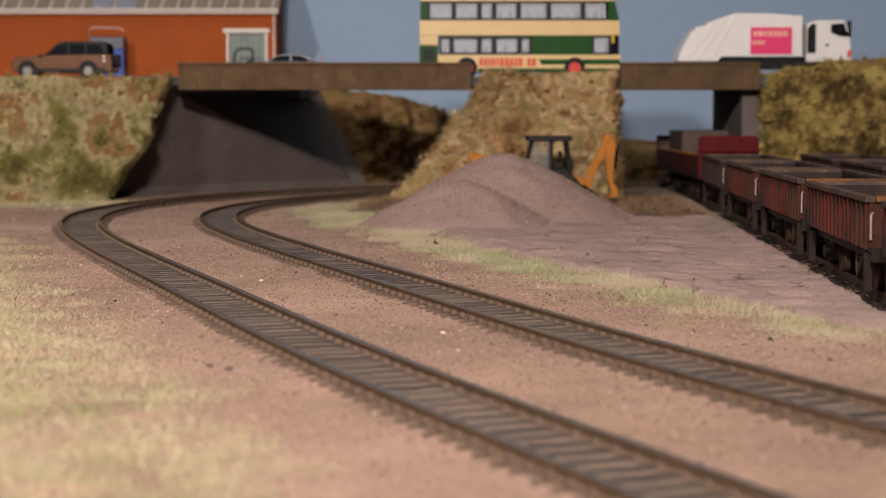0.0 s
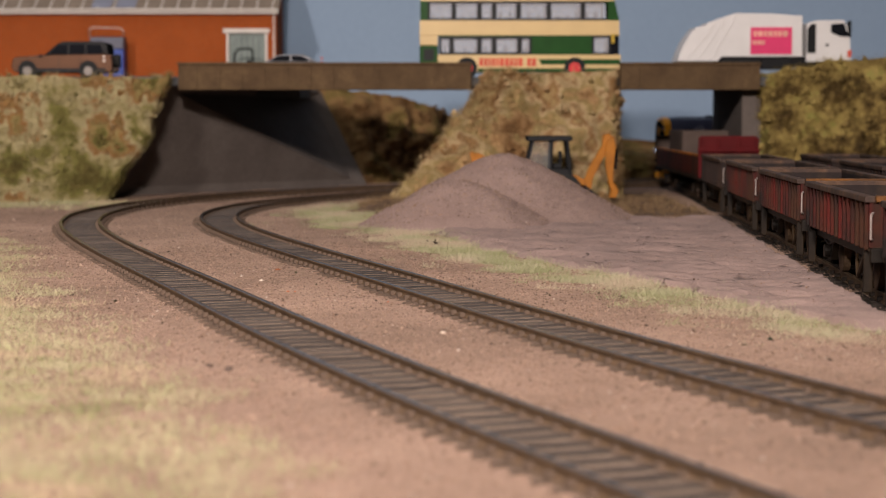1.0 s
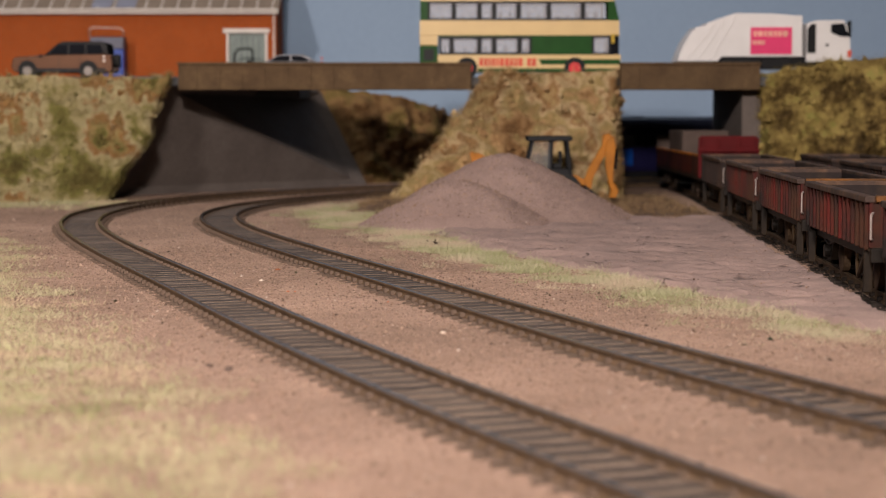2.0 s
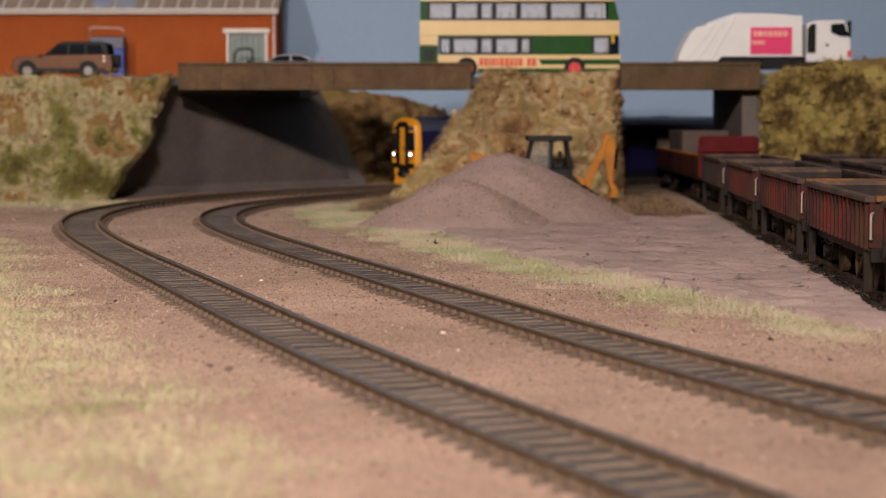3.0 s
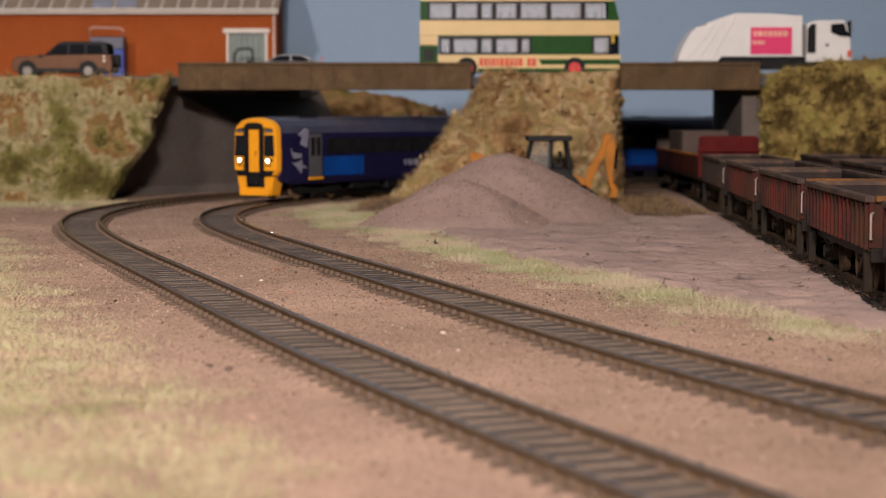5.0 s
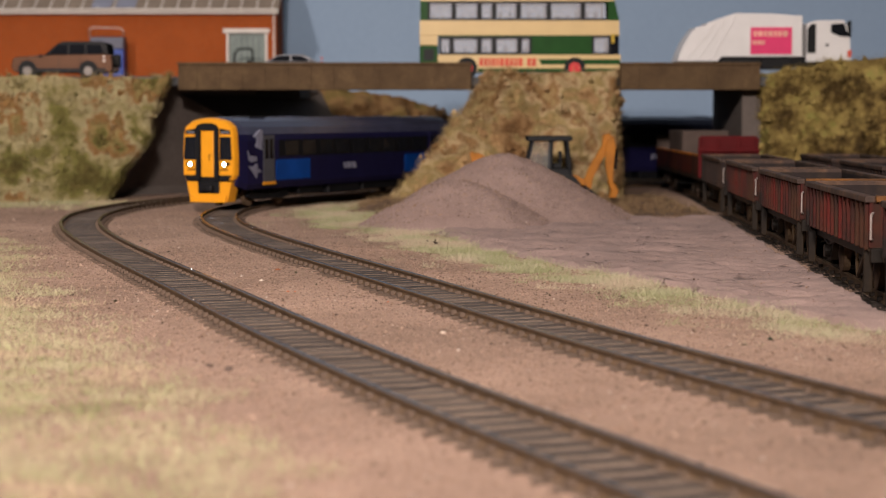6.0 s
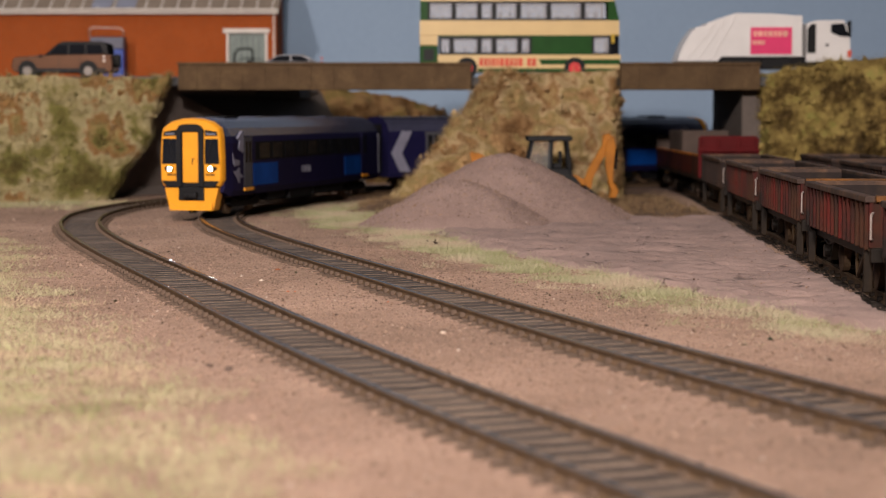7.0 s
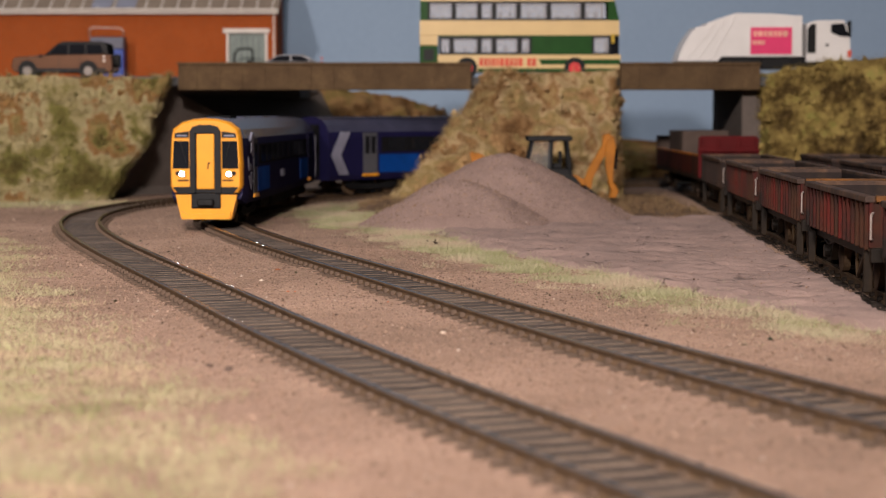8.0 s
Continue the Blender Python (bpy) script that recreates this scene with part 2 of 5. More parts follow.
for nm, lo, hi in (("wall_south", (-2.5, -2.05, -0.97), (2.5, -2.0, 1.6)), ("wall_north", (-2.5, 2.2, -1.02), (2.5, 2.25, 1.65)),
                   ("wall_west", (-2.55, -2.05, -1.02), (-2.5, 2.25, 1.65)), ("wall_east", (2.5, -2.05, -1.02), (2.55, 2.25, 1.65))):
    tagged(part(nm, boxes((lo, hi)), ROOM), "plain dark wall of the room", "wall", "", "structure")
tagged(part("baseboard", boxes(((-1.0, 0.12, -0.06), (1.3, 1.70, -0.008)), bevel=0.002), plain("board_wood", (0.25, 0.17, 0.1), 0.6)), "plain wooden board under the model railway", "baseboard", "", "structure")
tagged(part("backdrop", boxes(((-1.2, 1.62, -0.05), (1.4, 1.635, 0.75))), SKY), "pale blue painted sky board behind the railway", "backdrop", "", "structure")

# ------------------------------------------------------------------ tracks


def rail_mesh(offset, s0, s1):
    """A flat-bottomed rail swept along the line, its head polished."""
    outline = ((-0.0011, -0.0026), (-0.0011, -0.0022), (-0.0003, -0.0019), (-0.0003, -0.0009), (-0.00072, -0.0006), (-0.00072, -0.0001),
               (-0.0005, 0.0), (0.0005, 0.0), (0.00072, -0.0001), (0.00072, -0.0006), (0.0003, -0.0009), (0.0003, -0.0019), (0.0011, -0.0022), (0.0011, -0.0026))
    bm, last = bmesh.new(), None
    for s in np.arange(s0, s1, 0.008):
        x, y, h = line(s, offset(s))
        ring = [bm.verts.new((x - math.sin(h) * a, y + math.cos(h) * a, z)) for a, z in outline]
        if last:
            for i in range(len(ring) - 1):
                f = bm.faces.new((last[i], last[i + 1], ring[i + 1], ring[i]))
                f.material_index = 1 if 5 <= i <= 7 else 0
        last = ring
    bmesh.ops.recalc_face_normals(bm, faces=bm.faces[:])
    return bm


def sleeper_mesh(top, ends):
    bm = bmesh.new()
    box(bm, (-0.0015, -0.0070, -0.0044), (0.0015, 0.0070, -0.0019))
    for y in (-0.0122, 0.0122):
        box(bm, (-0.0010, y - 0.0010, -0.0044), (0.0010, y + 0.0010, -0.0027), mat=1)
    for y in (-0.009, 0.009):
        for sgn in (-1, 1):
            box(bm, (-0.0008, y + sgn * 0.0012 - 0.0007, -0.0026), (0.0009, y + sgn * 0.0012 + 0.0007, -0.0014), mat=1)
    me = bpy.data.meshes.new("sleeper")
    bm.to_mesh(me)
    bm.free()
    me.materials.append(top)
    me.materials.append(ends)
    return me


SLEEPER_MESH = sleeper_mesh(SLEEPER, DUSTY_END)
SHADED_SLEEPER_MESH = sleeper_mesh(SIDING_SHADE, SIDING_SHADE)


def ballast_mesh(offset, s0, s1):
    bm, last = bmesh.new(), None
    for s in np.arange(s0, s1, 0.004):
        ring = []
        for k, a in enumerate(np.linspace(-0.0112, 0.0112, 14)):
            x, y, h = line(s, offset(s) + a)
            edge = abs(a) / 0.0112
            ring.append(bm.verts.new((x, y, -0.0021 - 0.0010 * max(0, edge - 0.8) / 0.2 + 0.0002 * fbm(x, y, 1, 220, 3))))
        if last:
            for i in range(13):
                f = bm.faces.new((last[i], ring[i], ring[i + 1], last[i + 1]))
                f.smooth, f.material_index = True, 1 if i < 3 or i > 9 else 0
        last = ring
    bmesh.ops.recalc_face_normals(bm, faces=bm.faces[:])
    return bm


def railway(offset, s0, s1, label, sleepers):
    track = thing("track", Matrix(), label, "track", "railway tracks", "structure")
    part("ballast", ballast_mesh(offset, s0, s1), [BALLAST, DUSTY_END], track, "dark grimy ballast, shade-darkened on sidings")
    for side in (-0.00897, 0.00897):
        part("rail", rail_mesh(lambda s: offset(s) + side, s0, s1), [RAIL_SIDE, RAIL_TOP], track, "rusty brown rail with a worn head")
    rng = random.Random(3)
    for s in np.arange(sleepers[0], sleepers[1], 0.0072):
        x, y, h = line(s, offset(s))
        ob = new("sleeper", SLEEPER_MESH)
        ob.parent = track
        ob.matrix_basis = pose(x, y, rng.uniform(-0.0001, 0.0001), 0, 0, math.degrees(h) + rng.uniform(-1.2, 1.2))


railway(lambda s: 0.0, 0.0, 2.55, "rusty model railway track on dark ballast, curving under the bridge", (0.06, 1.24))
railway(spacing, 0.0, 2.55, "outer rusty model railway track curving past the grass", (0.06, 1.20))

# straight sidings at the side of the yard
SIDE_TURN = -3.3


def siding_line(y, off=0.0):
    return 0.1341 + 0.058 * (y - 0.497) + off


def siding(off, y0, y1, label):
    track = thing("siding_track", pose(siding_line(0.8, off), 0.8, 0, 0, 0, SIDE_TURN), label, "track", "railway tracks", "structure")
    # the wagons' shade is put into the ballast and sleeper colour
    part("ballast", boxes(((-0.0145, y0 - 0.8, -0.0052), (0.0145, y1 - 0.8, -0.0030)), bevel=0.001), SIDING_SHADE, track, "dark grimy ballast, shade-darkened on sidings")
    for x in (-0.00897, 0.00897):
        bm = bmesh.new()
        box(bm, (x - 0.0011, y0 - 0.8, -0.0030), (x + 0.0011, y1 - 0.8, -0.0022))
        box(bm, (x - 0.0004, y0 - 0.8, -0.0022), (x + 0.0004, y1 - 0.8, -0.0006))
        box(bm, (x - 0.00072, y0 - 0.8, -0.0006), (x + 0.00072, y1 - 0.8, 0.0))
        part("rail", bm, RAIL_SIDE, track, "rusty brown rail")
    for y in np.arange(y0 + 0.01, min(y1, 0.95), 0.0126):
        ob = new("sleeper", SHADED_SLEEPER_MESH)
        ob.parent = track
        ob.matrix_basis = pose(0, y - 0.8, 0.0002, 0, 0, 90)


siding(0.0, 0.28, 1.37, "rusty siding track beneath the ballast wagons")
siding(0.058, 0.45, 1.15, "second rusty siding track beneath dark wagons")

# ------------------------------------------------------- yard, pile, banks


def yard_side(y):
    """The yard's edge beside the inner track's grass strip."""
    return np.interp(y, (0.42, 0.446, 0.484, 0.537, 0.602, 0.636, 0.70, 0.78, 0.90, 1.00), (0.114, 0.1065, 0.0935, 0.078, 0.058, 0.041, 0.020, 0.0, -0.025, -0.03))


def yard_mesh():
    bm = bmesh.new()
    ny, nx = 220, 130
    rows = []
    for y in np.linspace(0.40, 0.955, ny):
        x0, x1 = yard_side(y) + 0.004 * fbm(y, 0, 3, 40), siding_line(y) - 0.0168 + 0.0006 * fbm(y, 0, 8, 90)
        row = []
        for u in np.linspace(0, 1, nx):
            x = x0 + u * max(x1 - x0, 0.004)
            lift = min(1.0, u * 14, (1 - u) * 70, (y - 0.40) * 18, (0.955 - y) * 25)
            row.append(bm.verts.new((x, y, -0.0052 + 0.0040 * max(0, lift) + 0.0008 * fbm(x, y, 7, 28) + 0.0017 * fbm(x * 0.35, y + 0.15 * x, 9, 120, 5))))
        rows.append(row)
    for j in range(ny - 1):
        for i in range(nx - 1):
            bm.faces.new((rows[j][i], rows[j][i + 1], rows[j + 1][i + 1], rows[j + 1][i])).smooth = True
    return bm


tagged(part("yard", yard_mesh(), YARD), "rough mauve brown plaster yard beside the siding", "yard", "", "structure")


def pile_height(x, y):
    """Two tipped cones run together."""
    def cone(cx, cy, top, slope):
        d = math.hypot(x - cx, y - cy)
        return top - slope * (math.sqrt(d * d + 0.00012) - 0.0095)
    a, b = cone(0.031, 0.930, 0.0350, 0.57), cone(0.0075, 0.878, 0.0232, 0.56)
    return max(a, b) + 0.0009 * fbm(x, y, 2, 60) + 0.0005 * fbm(x, y, 4, 260, 3)


tagged(part("spoil_heap", sheet(-0.08, 0.125, 0.825, 1.03, 120, 120, lambda x, y: max(-0.0055, pile_height(x, y) - 0.003)), PILE),
       "tipped pile of fine pinkish grey aggregate on the yard", "pile")


def soil_height(x, y):
    edge = min((x + 0.062) / 0.03, (0.150 - x) / 0.012, (y - 0.935 - 0.5 * max(0.0, 0.02 - x)) / 0.04, 1.0)
    hump = 0.0045 * math.exp(-((x + 0.028) / 0.022) ** 2 - ((y - 1.03) / 0.05) ** 2)
    return -0.0060 + 0.0040 * max(0.0, min(1.0, edge + 0.5 * fbm(x, y, 2, 50))) + hump + 0.0012 * fbm(x, y, 3, 60) + 0.0008 * fbm(x, y, 4, 180, 3)


soil_patch = part("soil_patch", sheet(-0.062, 0.150, 0.915, 1.22, 110, 130, soil_height), SOIL)
tagged(soil_patch, "dark brown disturbed soil at the bank's foot", "soil", "", "structure")


def lump(x, y, z, amount):
    v = Vector((x, y, z))
    return amount * (noise.fractal(v * 42, 1.0, 2.0, 5) + 0.6 * noise.fractal(v * 120, 1.0, 2.0, 4))


def bank(name, corners, label, mat, nz=70, amount=0.0045, bulge=0.0036):
    """A lumpy bank: rings of ground outline (foot) and crest outline, with a flat top. corners: pairs of (foot, crest) points."""
    bm = bmesh.new()
    n = len(corners)
    rings = []
    pts = []
    for i in range(n - 1):
        (fa, ca), (fb, cb) = corners[i], corners[i + 1]
        steps = max(2, int((Vector(fb[:2]) - Vector(fa[:2])).length / 0.0035))
        for k in range(steps):
            u = k / steps
            pts.append((Vector(fa).lerp(Vector(fb), u), Vector(ca).lerp(Vector(cb), u)))
    pts.append((Vector(corners[-1][0]), Vector(corners[-1][1])))
    for foot, crest in pts:
        ring = []
        out = (foot - crest)
        out.z = 0
        out = out.normalized() if out.length > 1e-6 else Vector((0, -1, 0))
        for k in range(nz):
            u = k / (nz - 1)
            p = foot.lerp(crest, u)
            p = p + out * bulge * math.sin(u * math.pi)
            d = 2.0 * lump(p.x, p.y, p.z, amount) * (0.35 + 0.65 * math.sin(min(1, u * 1.1) * math.pi) ** 0.5)
            rough_top = 0.0035 * u ** 6 * noise.fractal(p * 75, 1.0, 2.0, 4)
            ring.append(bm.verts.new(p + out * d + Vector((0, 0, d * 0.4 * (1 if u > 0.05 else 0) + rough_top))))
        rings.append(ring)
    for a, b in zip(rings, rings[1:]):
        for k in range(nz - 1):
            bm.faces.new((a[k], b[k], b[k + 1], a[k + 1])).smooth = True
    bm.faces.new([r[-1] for r in rings])
    bm.faces.new([r[0] for r in reversed(rings)])
    ends = (rings[0], rings[-1])
    if n > 2:
        bm.faces.new(list(ends[0]) + list(reversed(ends[1])))
    bmesh.ops.recalc_face_normals(bm, faces=bm.faces[:])
    ob = part(name, bm, mat)
    return tagged(ob, label, "embankment", "railway banks", "structure")


ROAD = 0.0759
G = -0.006
left_bank = bank("embankment_left", (((-0.75, 1.10, G), (-0.75, 1.14, ROAD - 0.001)), ((-0.30, 1.09, G), (-0.30, 1.13, ROAD - 0.001)), ((-0.213, 1.135, G), (-0.1755, 1.178, ROAD - 0.001)),
                  ((-0.232, 1.22, G), (-0.200, 1.235, ROAD - 0.001)), ((-0.72, 1.36, G), (-0.72, 1.36, ROAD - 0.001))), "grassy model embankment of mottled green and brown scatter", BANK, amount=0.0032, bulge=-0.003)
middle_bank = bank("embankment_middle", (((0.034, 1.252, G), (0.042, 1.250, ROAD - 0.001)), ((0.004, 1.213, G), (0.029, 1.215, ROAD + 0.001)), ((-0.020, 1.13, G), (0.029, 1.195, ROAD + 0.002)),
                    ((-0.038, 1.068, G), (0.033, 1.184, ROAD + 0.002)), ((0.010, 1.095, G), (0.045, 1.182, ROAD + 0.002)), ((0.06, 1.125, G), (0.065, 1.182, ROAD + 0.002)), ((0.112, 1.145, G), (0.112, 1.187, ROAD + 0.002)),
                    ((0.115, 1.20, G), (0.115, 1.203, ROAD + 0.001)), ((0.112, 1.312, G), (0.112, 1.308, ROAD - 0.001))),
                   "steep dry grass bank between the two bridge spans", DRY_BANK, amount=0.0034, bulge=-0.006)
right_bank = bank("embankment_right", (((0.212, 1.30, G), (0.208, 1.30, ROAD - 0.001)), ((0.212, 1.17, G), (0.208, 1.20, ROAD + 0.0)), ((0.30, 1.13, G), (0.250, 1.17, ROAD + 0.010)),
                   ((0.40, 1.12, G), (0.33, 1.16, ROAD + 0.010)), ((0.85, 1.12, G), (0.85, 1.16, ROAD + 0.008)), ((0.85, 1.33, G), (0.85, 1.33, ROAD))),
                  "grassy model embankment of green and ochre scatter", OCHRE_BANK, amount=0.0075)
far_bank = bank("embankment_far", (((-0.06, 1.415, G), (-0.085, 1.45, 0.072)), ((-0.035, 1.45, G), (-0.045, 1.475, 0.066)), ((0.0, 1.50, G), (-0.01, 1.51, 0.058)), ((0.035, 1.55, G), (0.02, 1.56, 0.045)),
                 ((0.10, 1.535, G), (0.10, 1.55, 0.014)), ((0.45, 1.535, G), (0.45, 1.55, 0.010)), ((0.45, 1.60, G), (0.45, 1.60, 0.010)), ((-0.30, 1.60, G), (-0.3, 1.60, 0.06))), "brown scrubby bank beyond the bridge", RUST_BANK)

# ------------------------------------------------------------------ bridge
bridge = thing("road_bridge", Matrix(), "grimy brown concrete road bridge on two spans", "bridge", "", "structure")
GY = 1.185


def girder(x0, x1):
    bm = bmesh.new()
    box(bm, (x0, GY, 0.0669), (x1, GY + 0.008, 0.0835), 0.0006)
    box(bm, (x0 - 0.0005, GY - 0.0012, 0.0830), (x1 + 0.0005, GY + 0.0095, 0.0848), 0.0005)
    g = part("girder", bm, GIRDER, bridge, "grimy brown concrete parapet girder")
    for x in np.arange(x0 + 0.012, x1, 0.0148):
        part("joint_rib", boxes(((x - 0.0004, GY - 0.0009, 0.0675), (x + 0.0004, GY + 0.001, 0.0829))), GIRDER, g)
    return g


girder(-0.1722, 0.0185)
girder(0.1155, 0.2062)
part("deck", boxes(((-0.185, GY + 0.008, 0.0695), (0.212, 1.335, ROAD - 0.0005)), bevel=0.001), ASPHALT, bridge, "dark grey bridge deck")


def slope_wall():
    """The sloped abutment: a slab between four corners."""
    quad = [Vector(v) for v in ((-0.2175, 1.195, -0.004), (-0.0575, 1.40, -0.005), (-0.0975, 1.455, 0.0690), (-0.1825, 1.196, 0.0690))]
    nrm = (quad[1] - quad[0]).cross(quad[3] - quad[0]).normalized() * 0.008
    bm = bmesh.new()
    a = [bm.verts.new(v) for v in quad]
    b = [bm.verts.new(v - nrm) for v in quad]
    bm.faces.new(a), bm.faces.new(list(reversed(b)))
    for i in range(4):
        bm.faces.new((a[(i + 1) % 4], a[i], b[i], b[(i + 1) % 4]))
    bmesh.ops.recalc_face_normals(bm, faces=bm.faces[:])
    return bm


part("abutment", slope_wall(), CONCRETE, bridge, "dark sloped concrete abutment")
part("pier", boxes(((0.197, 1.20, -0.006), (0.2105, 1.33, 0.0695)), bevel=0.0008), CONCRETE, bridge, "dark concrete pier")
tagged(part("road", boxes(((-0.8, GY + 0.0105, ROAD - 0.003), (0.9, 1.335, ROAD)), bevel=0.0008), ASPHALT), "grey asphalt road over the bridge", "road", "", "structure")
tagged(part("car_park", boxes(((-0.8, 1.337, ROAD - 0.012), (-0.105, 1.615, ROAD - 0.0005))), ASPHALT), "grey tarmac yard before the brick shed", "ground", "", "structure")

# ------------------------------------------------------------------- train
NAVY = satin("navy_paint", (0.0105, 0.0095, 0.040), 0.022, 0.28)
TRAIN_YELLOW = plain("warning_yellow", (0.66, 0.275, 0.012), 0.4, 0, 0.12, 90.0)
ROOF_GREY = plain("roof_grey", (0.045, 0.047, 0.080), 0.26, 0, 0.3, 80.0)
BRIGHT_BLUE = satin("bright_blue", (0.004, 0.052, 0.26), 0.025, 0.3, 0.4, 40.0)
PALE = satin("pale_grey_vinyl", (0.20, 0.20, 0.26), 0.02, 0.4)
DOOR_GREY = satin("door_grey", (0.075, 0.075, 0.085), 0.02, 0.4)
LIGHT, _n, _l, _b = material("head_lamp", 0.3)
_b.inputs["Emission Color"].default_value, _b.inputs["Emission Strength"].default_value = (0.66, 0.76, 1.0, 1), 140.0
SECTION = ((0.0165, 0.0095), (0.0177, 0.0125), (0.0177, 0.0365), (0.0168, 0.0400), (0.0148, 0.0440), (0.0110, 0.0474), (0.0060, 0.0492), (0.0, 0.0497))


def ring_of(section):
    return [(y, z) for y, z in section] + [(-y, z) for y, z in reversed(section[:-1])]


def loft(bm, stations, pick):
    """Skin through cross-sections along x; pick(i, j) gives the material of a face."""
    rings = [[bm.verts.new((x, y, z)) for y, z in sec] for x, sec in stations]
    n = len(rings[0])
    for i in range(len(rings) - 1):
        for j in range(n):
            f = bm.faces.new((rings[i][j], rings[i][(j + 1) % n], rings[i + 1][(j + 1) % n], rings[i + 1][j]))
            f.material_index = pick(i, j)
            f.smooth = False
    bm.faces.new(list(reversed(rings[0]))).material_index = pick(0, -1)
    bm.faces.new(rings[-1]).material_index = pick(len(rings) - 2, -1)
    bmesh.ops.recalc_face_normals(bm, faces=bm.faces[:])
    return rings


def scaled(section, ky, ztop, zlow):
    z0, z1 = section[0][1], section[-1][1]
    return ring_of(tuple((y * ky, zlow + (z - z0) / (z1 - z0) * (ztop - zlow)) for y, z in section))


def slab_side(bm, side, x0, x1, z0, z1, proud=0.0002, y=0.0177, lean=0.0):
    """A thin plate on the body's side."""
    a, b = sorted((side * (y - 0.0006), side * (y + proud)))
    vs = box(bm, (x0, a, z0), (x1, b, z1))
    if lean:
        for v in vs:
            v.co.x += lean * (v.co.z - z0)
    return vs


def train_car(name, label, inner_chevron):
    car = thing(name, Matrix(), label, "train car", "train cars")
    bm = bmesh.new()
    stations = [(-0.147, scaled(SECTION, 1.0, 0.0497, 0.0095)), (0.136, scaled(SECTION, 1.0, 0.0497, 0.0095)), (0.1445, scaled(SECTION, 0.925, 0.0488, 0.0120))]
    n = len(stations[0][1])
    loft(bm, stations, lambda i, j: 1 if 3 <= j <= n - 5 and j >= 0 else 0)
    part("body", bm, [NAVY, ROOF_GREY], car, "dark navy body with a grey roof")
    # cab face
    bm = bmesh.new()
    face = ((0.0148, 0.0150), (0.0163, 0.0178), (0.0164, 0.0290), (0.0158, 0.0405), (0.0150, 0.0440), (0.0108, 0.0472), (0.0055, 0.0486), (0.0, 0.0490))
    loft(bm, [(0.1443, ring_of(tuple((y * 1.03, z + 0.0003) for y, z in face))), (0.1472, ring_of(face)), (0.1486, ring_of(tuple((y * 0.95, 0.0155 + (z - 0.015) * 0.965) for y, z in face)))], lambda i, j: 0)
    part("cab_front", bm, TRAIN_YELLOW, car, "bright yellow cab front")
    bm = bmesh.new()
    prism(bm, ((-0.0142, 0.0142), (-0.0115, 0.0030), (0.0115, 0.0030), (0.0142, 0.0142)), 0.1395, 0.1478, "x")
    prism(bm, ((-0.0115, 0.0068), (-0.0085, 0.0052), (0.0085, 0.0052), (0.0115, 0.0068), (0.0112, 0.0030), (-0.0112, 0.0030)), 0.1470, 0.1493, "x")
    part("front_skirt", bm, TRAIN_YELLOW, car, "yellow snowplough skirt")
    bm = bmesh.new()
    for pts in (((-0.0071, 0.0150), (-0.0071, 0.0432), (-0.0057, 0.0453), (-0.0026, 0.0462), (0.0026, 0.0462), (0.0057, 0.0453), (0.0071, 0.0432), (0.0071, 0.0150), (0.0046, 0.0150), (0.0046, 0.0424), (-0.0046, 0.0424), (-0.0046, 0.0150)),):
        k = len(pts)
        a = [bm.verts.new((0.1462, y, z)) for y, z in pts]
        b = [bm.verts.new((0.1502, y, z)) for y, z in pts]
        loops = ((0, 1, 10, 11), (1, 2, 3, 4, 5, 6, 9, 10), (6, 7, 8, 9))
        for q in loops:
            bm.faces.new([a[i] for i in q])
            bm.faces.new([b[i] for i in q])
        for i in range(k):
            bm.faces.new((a[i], a[(i + 1) % k], b[(i + 1) % k], b[i]))
        bmesh.ops.recalc_face_normals(bm, faces=bm.faces[:])
    gang = part("gangway_frame", bm, BLACK, car, "black rubber gangway surround")
    door = part("gangway_door", boxes(((0.1470, -0.0041, 0.0168), (0.1493, 0.0041, 0.0421)), bevel=0.0005), TRAIN_YELLOW, car, "yellow gangway door")
    part("door_seal", boxes(((0.1465, -0.0046, 0.0152), (0.1489, 0.0046, 0.0424))), BLACK, car, "black door seal")
    part("door_handle", boxes(((0.1492, 0.0010, 0.0285), (0.1496, 0.0024, 0.0290)), ((0.1492, 0.0010, 0.0260), (0.1496, 0.0014, 0.0290))), BLACK, door)
    for sg in (-1, 1):
        ya, yb = sorted((sg * 0.0076, sg * 0.0148))
        bm = bmesh.new()
        inner, outer = sg * 0.0076, sg * 0.0147
        prism(bm, ((inner, 0.0262), (outer + sg * 0.0005, 0.0262), (outer - sg * 0.0002, 0.0388), (inner, 0.0388)), 0.1470, 0.1489, "x")
        part("windscreen", bm, GLASS, car, "dark cab windscreen")
        bar_bm = bmesh.new()
        bar(bar_bm, (0.1491, sg * 0.0115, 0.0388), (0.1491, sg * 0.0088, 0.0290), 0.00025)
        part("wiper", bar_bm, BLACK, car)
        prism_bm = bmesh.new()
        prism(prism_bm, ((sg * 0.0076, 0.0402), (sg * 0.0143, 0.0402), (sg * 0.0140, 0.0424), (sg * 0.0076, 0.0433)), 0.1470, 0.1488, "x")
        part("destination_panel", prism_bm, BLACK, car, "black destination panel")
        part("destination_bar", boxes(((0.1484, min(sg * 0.0085, sg * 0.0132), 0.0409), (0.1490, max(sg * 0.0085, sg * 0.0132), 0.0416))), PALE, car, "pale lettering bar")
        bm = bmesh.new()
        prism(bm, ((sg * 0.0064, 0.0148), (sg * 0.0125, 0.0148), (sg * 0.0148, 0.0172), (sg * 0.0148, 0.0178), (sg * 0.0064, 0.0178)), 0.1466, 0.1492, "x")
        part("lower_band", bm, BLACK, car, "black lower trim band")
        bm = bmesh.new()
